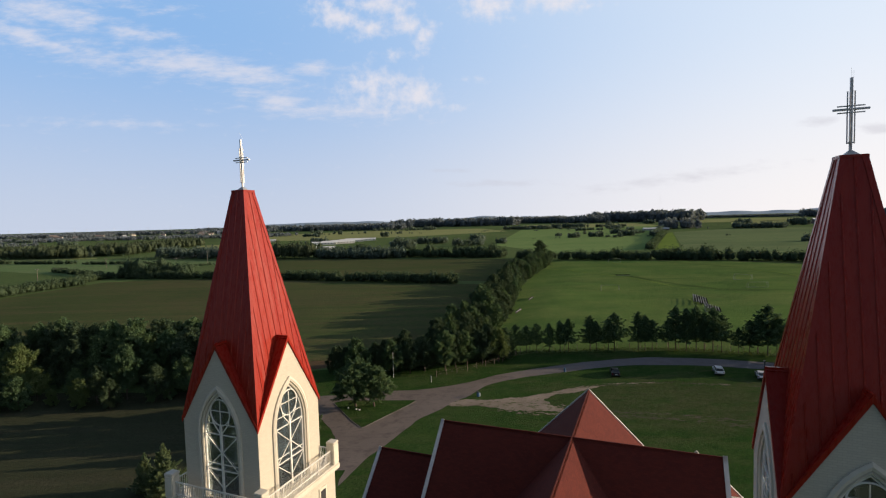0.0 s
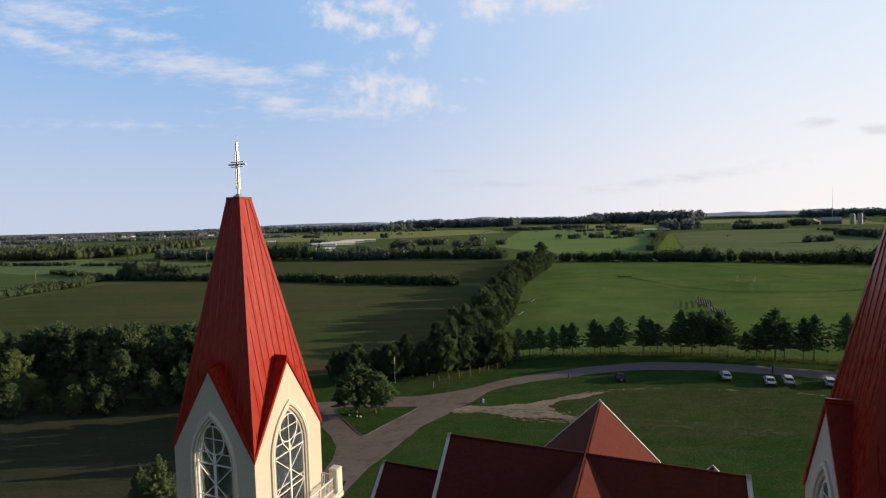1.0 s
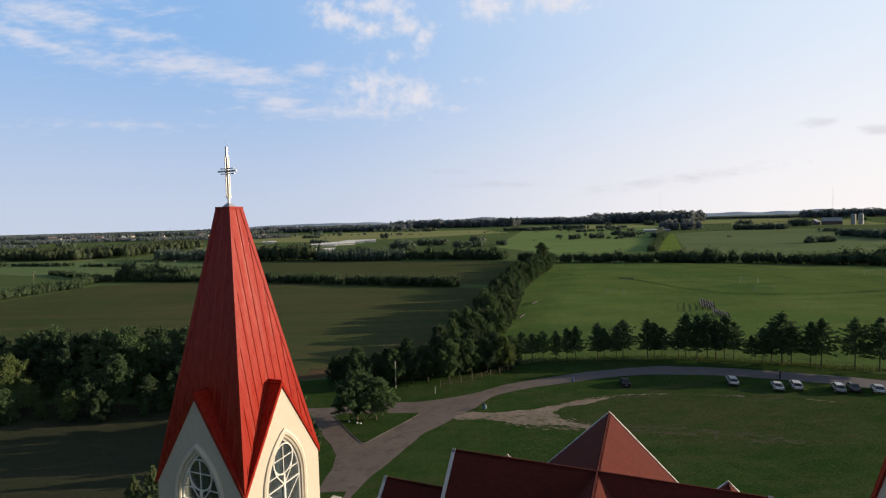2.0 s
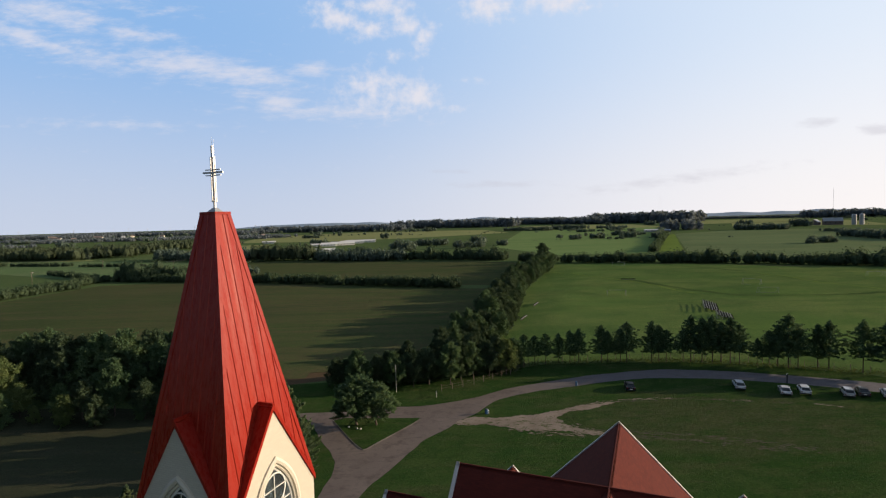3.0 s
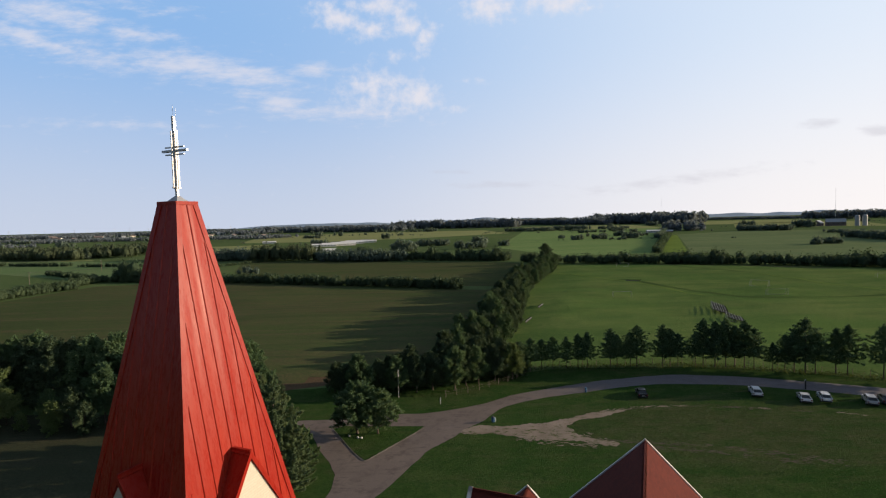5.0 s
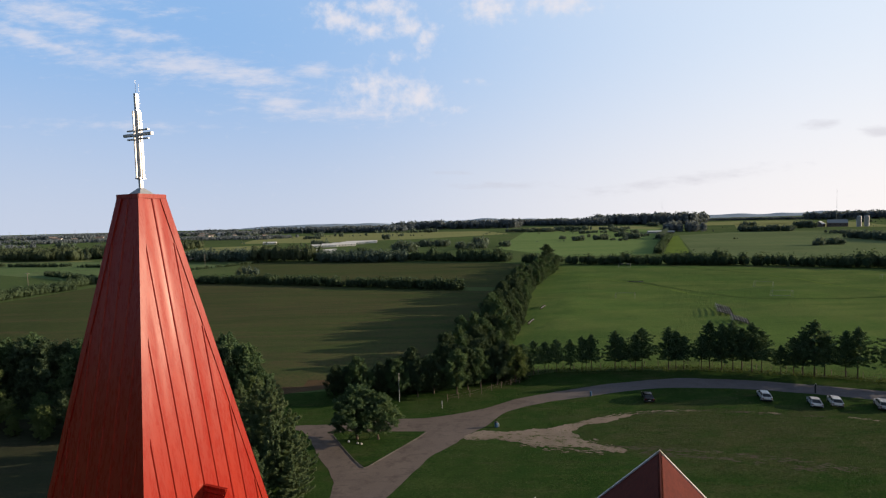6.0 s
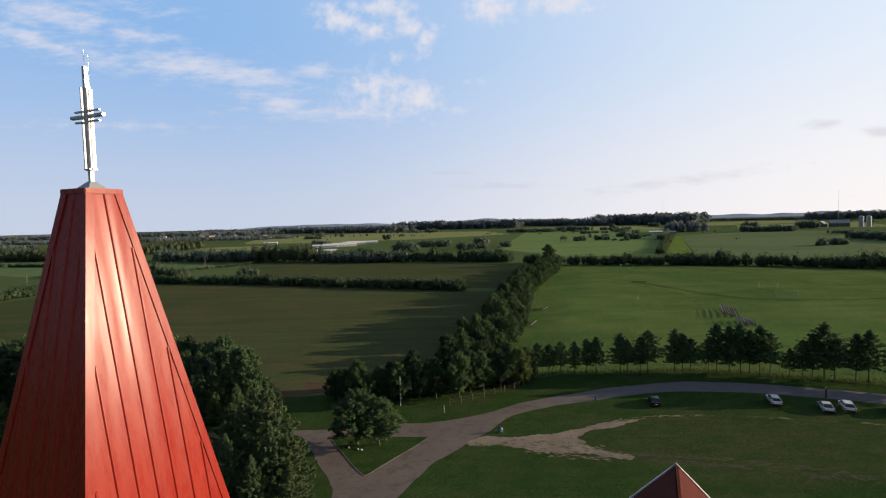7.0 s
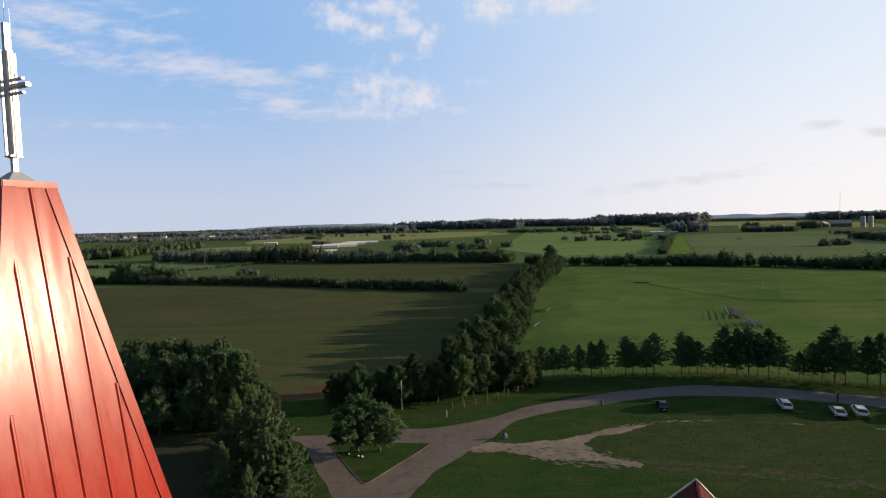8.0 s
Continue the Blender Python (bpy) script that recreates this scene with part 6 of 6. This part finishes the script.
marker("marker_post", "white marker post in roadside grass", "post", -3.0, 101.6, 1.25, 0.05, M_TRIM, (0.09, 0.45, M_TRIM))
marker("marker_post", "short dark post beside the road", "post", 25.0, 106.0, 0.9, 0.2, M_BLUE)
marker("lamp_post", "dark pedestal with a pale globe by the road", "post", 66.2, 104.4, 1.75, 0.14, M_DARK, (0.15, 0.26, M_WHITE))
marker("utility_post", "tall pale post among roadside trees", "post", -11.0, 105.4, 5.5, 0.055, M_TRIM)
for x, y, s in ((-17.4, 88.3, 0.24), (-15.9, 87.6, 0.20), (-15.3, 87.4, 0.22)):
    rock = bmesh.new()
    bmesh.ops.create_icosphere(rock, subdivisions=2, radius=s)
    for q in rock.verts:
        q.co *= 0.85 + 0.35 * noise.noise(q.co * 2.1 + Vector((x, y, 0)))
        q.co.z = max(q.co.z, -0.3 * s) + 0.3 * s
    ob = part("boulder", rock, M_TRIM)
    ob.location = (x, y, 0.075)
    tagged(ob, "pale painted boulder under a tree", "boulder", "boulders on the island")

# ---- far buildings, poles and masts ----


def build_house(name, label, category, x, y, turn, l, w, wall_h, roof_h, wall_mat, roof_mat, windows=3):
    house = thing(name, label, category, at=(x, y, 0), turn=turn)
    part("wall", box(-l / 2, l / 2, -w / 2, w / 2, 0, wall_h), wall_mat, house)
    for s in (-1, 1):
        q = [(-l / 2 - 0.4, 0, wall_h + roof_h), (-l / 2 - 0.4, s * (w / 2 + 0.4), wall_h - 0.1), (l / 2 + 0.4, s * (w / 2 + 0.4), wall_h - 0.1), (l / 2 + 0.4, 0, wall_h + roof_h)]
        part("roof", slab(q if s < 0 else q[::-1], 0.25), roof_mat, house)
    bm = bmesh.new()
    for e in (-l / 2, l / 2):
        bm.faces.new([bm.verts.new(q) for q in ((e, -w / 2, wall_h), (e, w / 2, wall_h), (e, 0, wall_h + roof_h * 0.96))])
    part("gable", bm, wall_mat, house)
    for i in range(windows):
        u = -l / 2 + l * (i + 0.5) / windows
        part("window", box(u - 0.6, u + 0.6, -w / 2 - 0.04, -w / 2 + 0.05, wall_h * 0.4, wall_h * 0.8), M_DARK, house)
    return house


for x, y, a, l, w, hh, rh in ((-1324, 1813, 20, 26, 14, 5, 4), (-910, 1490, 15, 34, 12, 4, 3), (-750, 1385, 25, 26, 12, 4, 3), (-785, 1825, 10, 26, 16, 7, 5), (-309, 2130, 0, 30, 16, 5, 4), (-1594, 1995, 20, 80, 20, 8, 3), (-1000, 1620, 60, 22, 12, 5, 4)):
    build_house("house", "white farm building on the distant plain", "house", x, y, a, l, w, hh, rh, M_WHITE, M_SHEET, 5)
town = random.Random(9)
for _ in range(26):
    build_house("house", "small pale house in a distant town", "house", town.uniform(-1750, -560), town.uniform(1480, 1800), town.uniform(0, 90), town.uniform(12, 26), town.uniform(9, 13), town.uniform(4, 9), 3.5, town.choice((M_WHITE, M_STONE)), M_BARN, 3)
build_house("house", "tall white house on the distant plain", "house", -434, 1249, 60, 14, 10, 6, 5, M_WHITE, M_BARN, 3)
for i in range(4):
    build_house("greenhouse", "long pale greenhouse among far trees", "greenhouse", -172 + i * 9, 742 + i * 26, 8, 36, 9, 2.8, 1.6, M_WHITE, M_WHITE, 8)
for gx, gy, ga, gl in ((-148, 762, 14, 34), (-136, 850, 6, 50), (-305, 905, 4, 22), (-146, 600, 10, 40)):
    build_house("greenhouse", "long pale greenhouse among far trees", "greenhouse", gx, gy, ga, gl, 8, 2.8, 1.6, M_WHITE, M_WHITE, 8)
build_house("shed", "long low pale shed beyond trees", "shed", -132, 548, 12, 34, 5, 2.4, 1.0, M_WHITE, M_SHEET, 5)
build_house("farmhouse", "long pale farm shed beside far trees", "house", 392, 962, -8, 26, 9, 3.4, 1.8, M_SHEET, M_WHITE, 5)
build_house("barn", "small dark barn beside far trees", "barn", 410, 940, -20, 14, 9, 3.0, 2.2, M_BARN, M_SHEET, 2)
build_house("barn", "large grey barn beside silos", "barn", 826, 1086, -30, 34, 16, 8, 7, M_BARN, M_SHEET, 4)
build_house("barn", "grey barn beside silos", "barn", 800, 1100, 40, 24, 14, 6, 6, M_BARN, M_SHEET, 3)
for x, y, h in ((846, 1054, 22), (855, 1046, 22.6)):
    silo = thing("silo", "tall grey concrete silo with domed cap", "silo", "farm silos", at=(x, y, 0))
    part("drum", bar((0, 0, 0), (0, 0, h - 2.5), 4.2, 20), M_SHEET, silo)
    dome = bmesh.new()
    bmesh.ops.create_uvsphere(dome, u_segments=20, v_segments=8, radius=4.3)
    for q in dome.verts:
        q.co.z = max(q.co.z, 0) * 0.6 + h - 2.5
    part("cap", dome, M_SHEET, silo)
for x, y, h in ((1434, 1878, 112), (1524, 3572, 164)):
    mast = thing("radio_mast", "slim lattice radio mast on the horizon", "mast", "radio masts", at=(x, y, 0))
    part("column", bar((0, 0, 0), (0, 0, h), 0.34, 4, 0.20), M_WHITE, mast)
    for i in range(6):
        part("brace_ring", box(-0.6, 0.6, -0.6, 0.6, h * (i + 1) / 7, h * (i + 1) / 7 + 1.2), M_WHITE, mast)
def build_turbine():
    turbine = thing("wind_turbine", "slim white wind turbine on the hazy horizon", "wind turbine", "distant wind turbines")
    part("tower", bar((0, 0, 0), (0, 0, 26), 1.1, 8, 0.6), M_SHEET, turbine)
    part("hub", box(-0.8, 0.8, -1.6, 1.4, 25.4, 27.0, 0.3), M_SHEET, turbine)
    for k in range(3):
        a = radians(90 + 120 * k)
        part("blade", bar((0, -1.7, 26.2), (13 * math.cos(a), -1.7, 26.2 + 13 * math.sin(a)), 0.6, 4, 0.2), M_SHEET, turbine)
    return turbine


far_row = random.Random(17)
turbine = build_turbine()
turbine.matrix_basis = pose(-3990, 4720, 0, 0, 0, 20)
for k in range(15):
    copy_thing(turbine, pose(-3900 + 178 * k + far_row.uniform(-60, 60), 4560 + far_row.uniform(-40, 220), 0, 0, 0, far_row.uniform(-30, 60)))
poles = [(-261, 328, 8.0), (-277, 420, 8.5), (-205, 392, 8.5), (-206, 447, 10.5), (-198, 509, 11.5), (-200, 590, 11)]
for x, y, h in poles:
    pole = thing("utility_pole", "weathered wooden utility pole in a field", "utility pole", "utility poles", at=(x, y, 0))
    part("shaft", bar((0, 0, -0.2), (0, 0, h), 0.15, 7, 0.11), M_POST, pole)
    part("crossarm", box(-1.1, 1.1, -0.07, 0.07, h - 0.7, h - 0.5), M_POST, pole)
    for u in (-0.95, 0, 0.95):
        part("insulator", bar((u, 0, h - 0.5), (u, 0, h - 0.25), 0.07, 6), M_WHITE, pole)
for (xa, ya, ha), (xb, yb, hb) in (((-261, 328, 8.0), (-205, 392, 8.5)), ((-205, 392, 8.5), (-206, 447, 10.5)), ((-206, 447, 10.5), (-198, 509, 11.5))):
    wire = bmesh.new()
    for u in (-0.95, 0.95):
        pts = [Vector((xa + u, ya, ha - 0.3)).lerp(Vector((xb + u, yb, hb - 0.3)), i / 10) - Vector((0, 0, 1.2 * math.sin(math.pi * i / 10))) for i in range(11)]
        for a, b in zip(pts, pts[1:]):
            add_bar(wire, a, b, 0.03, 3)
    tagged(part("power_wire", wire, M_DARK), "dark power wires slung between wooden poles", "wire")
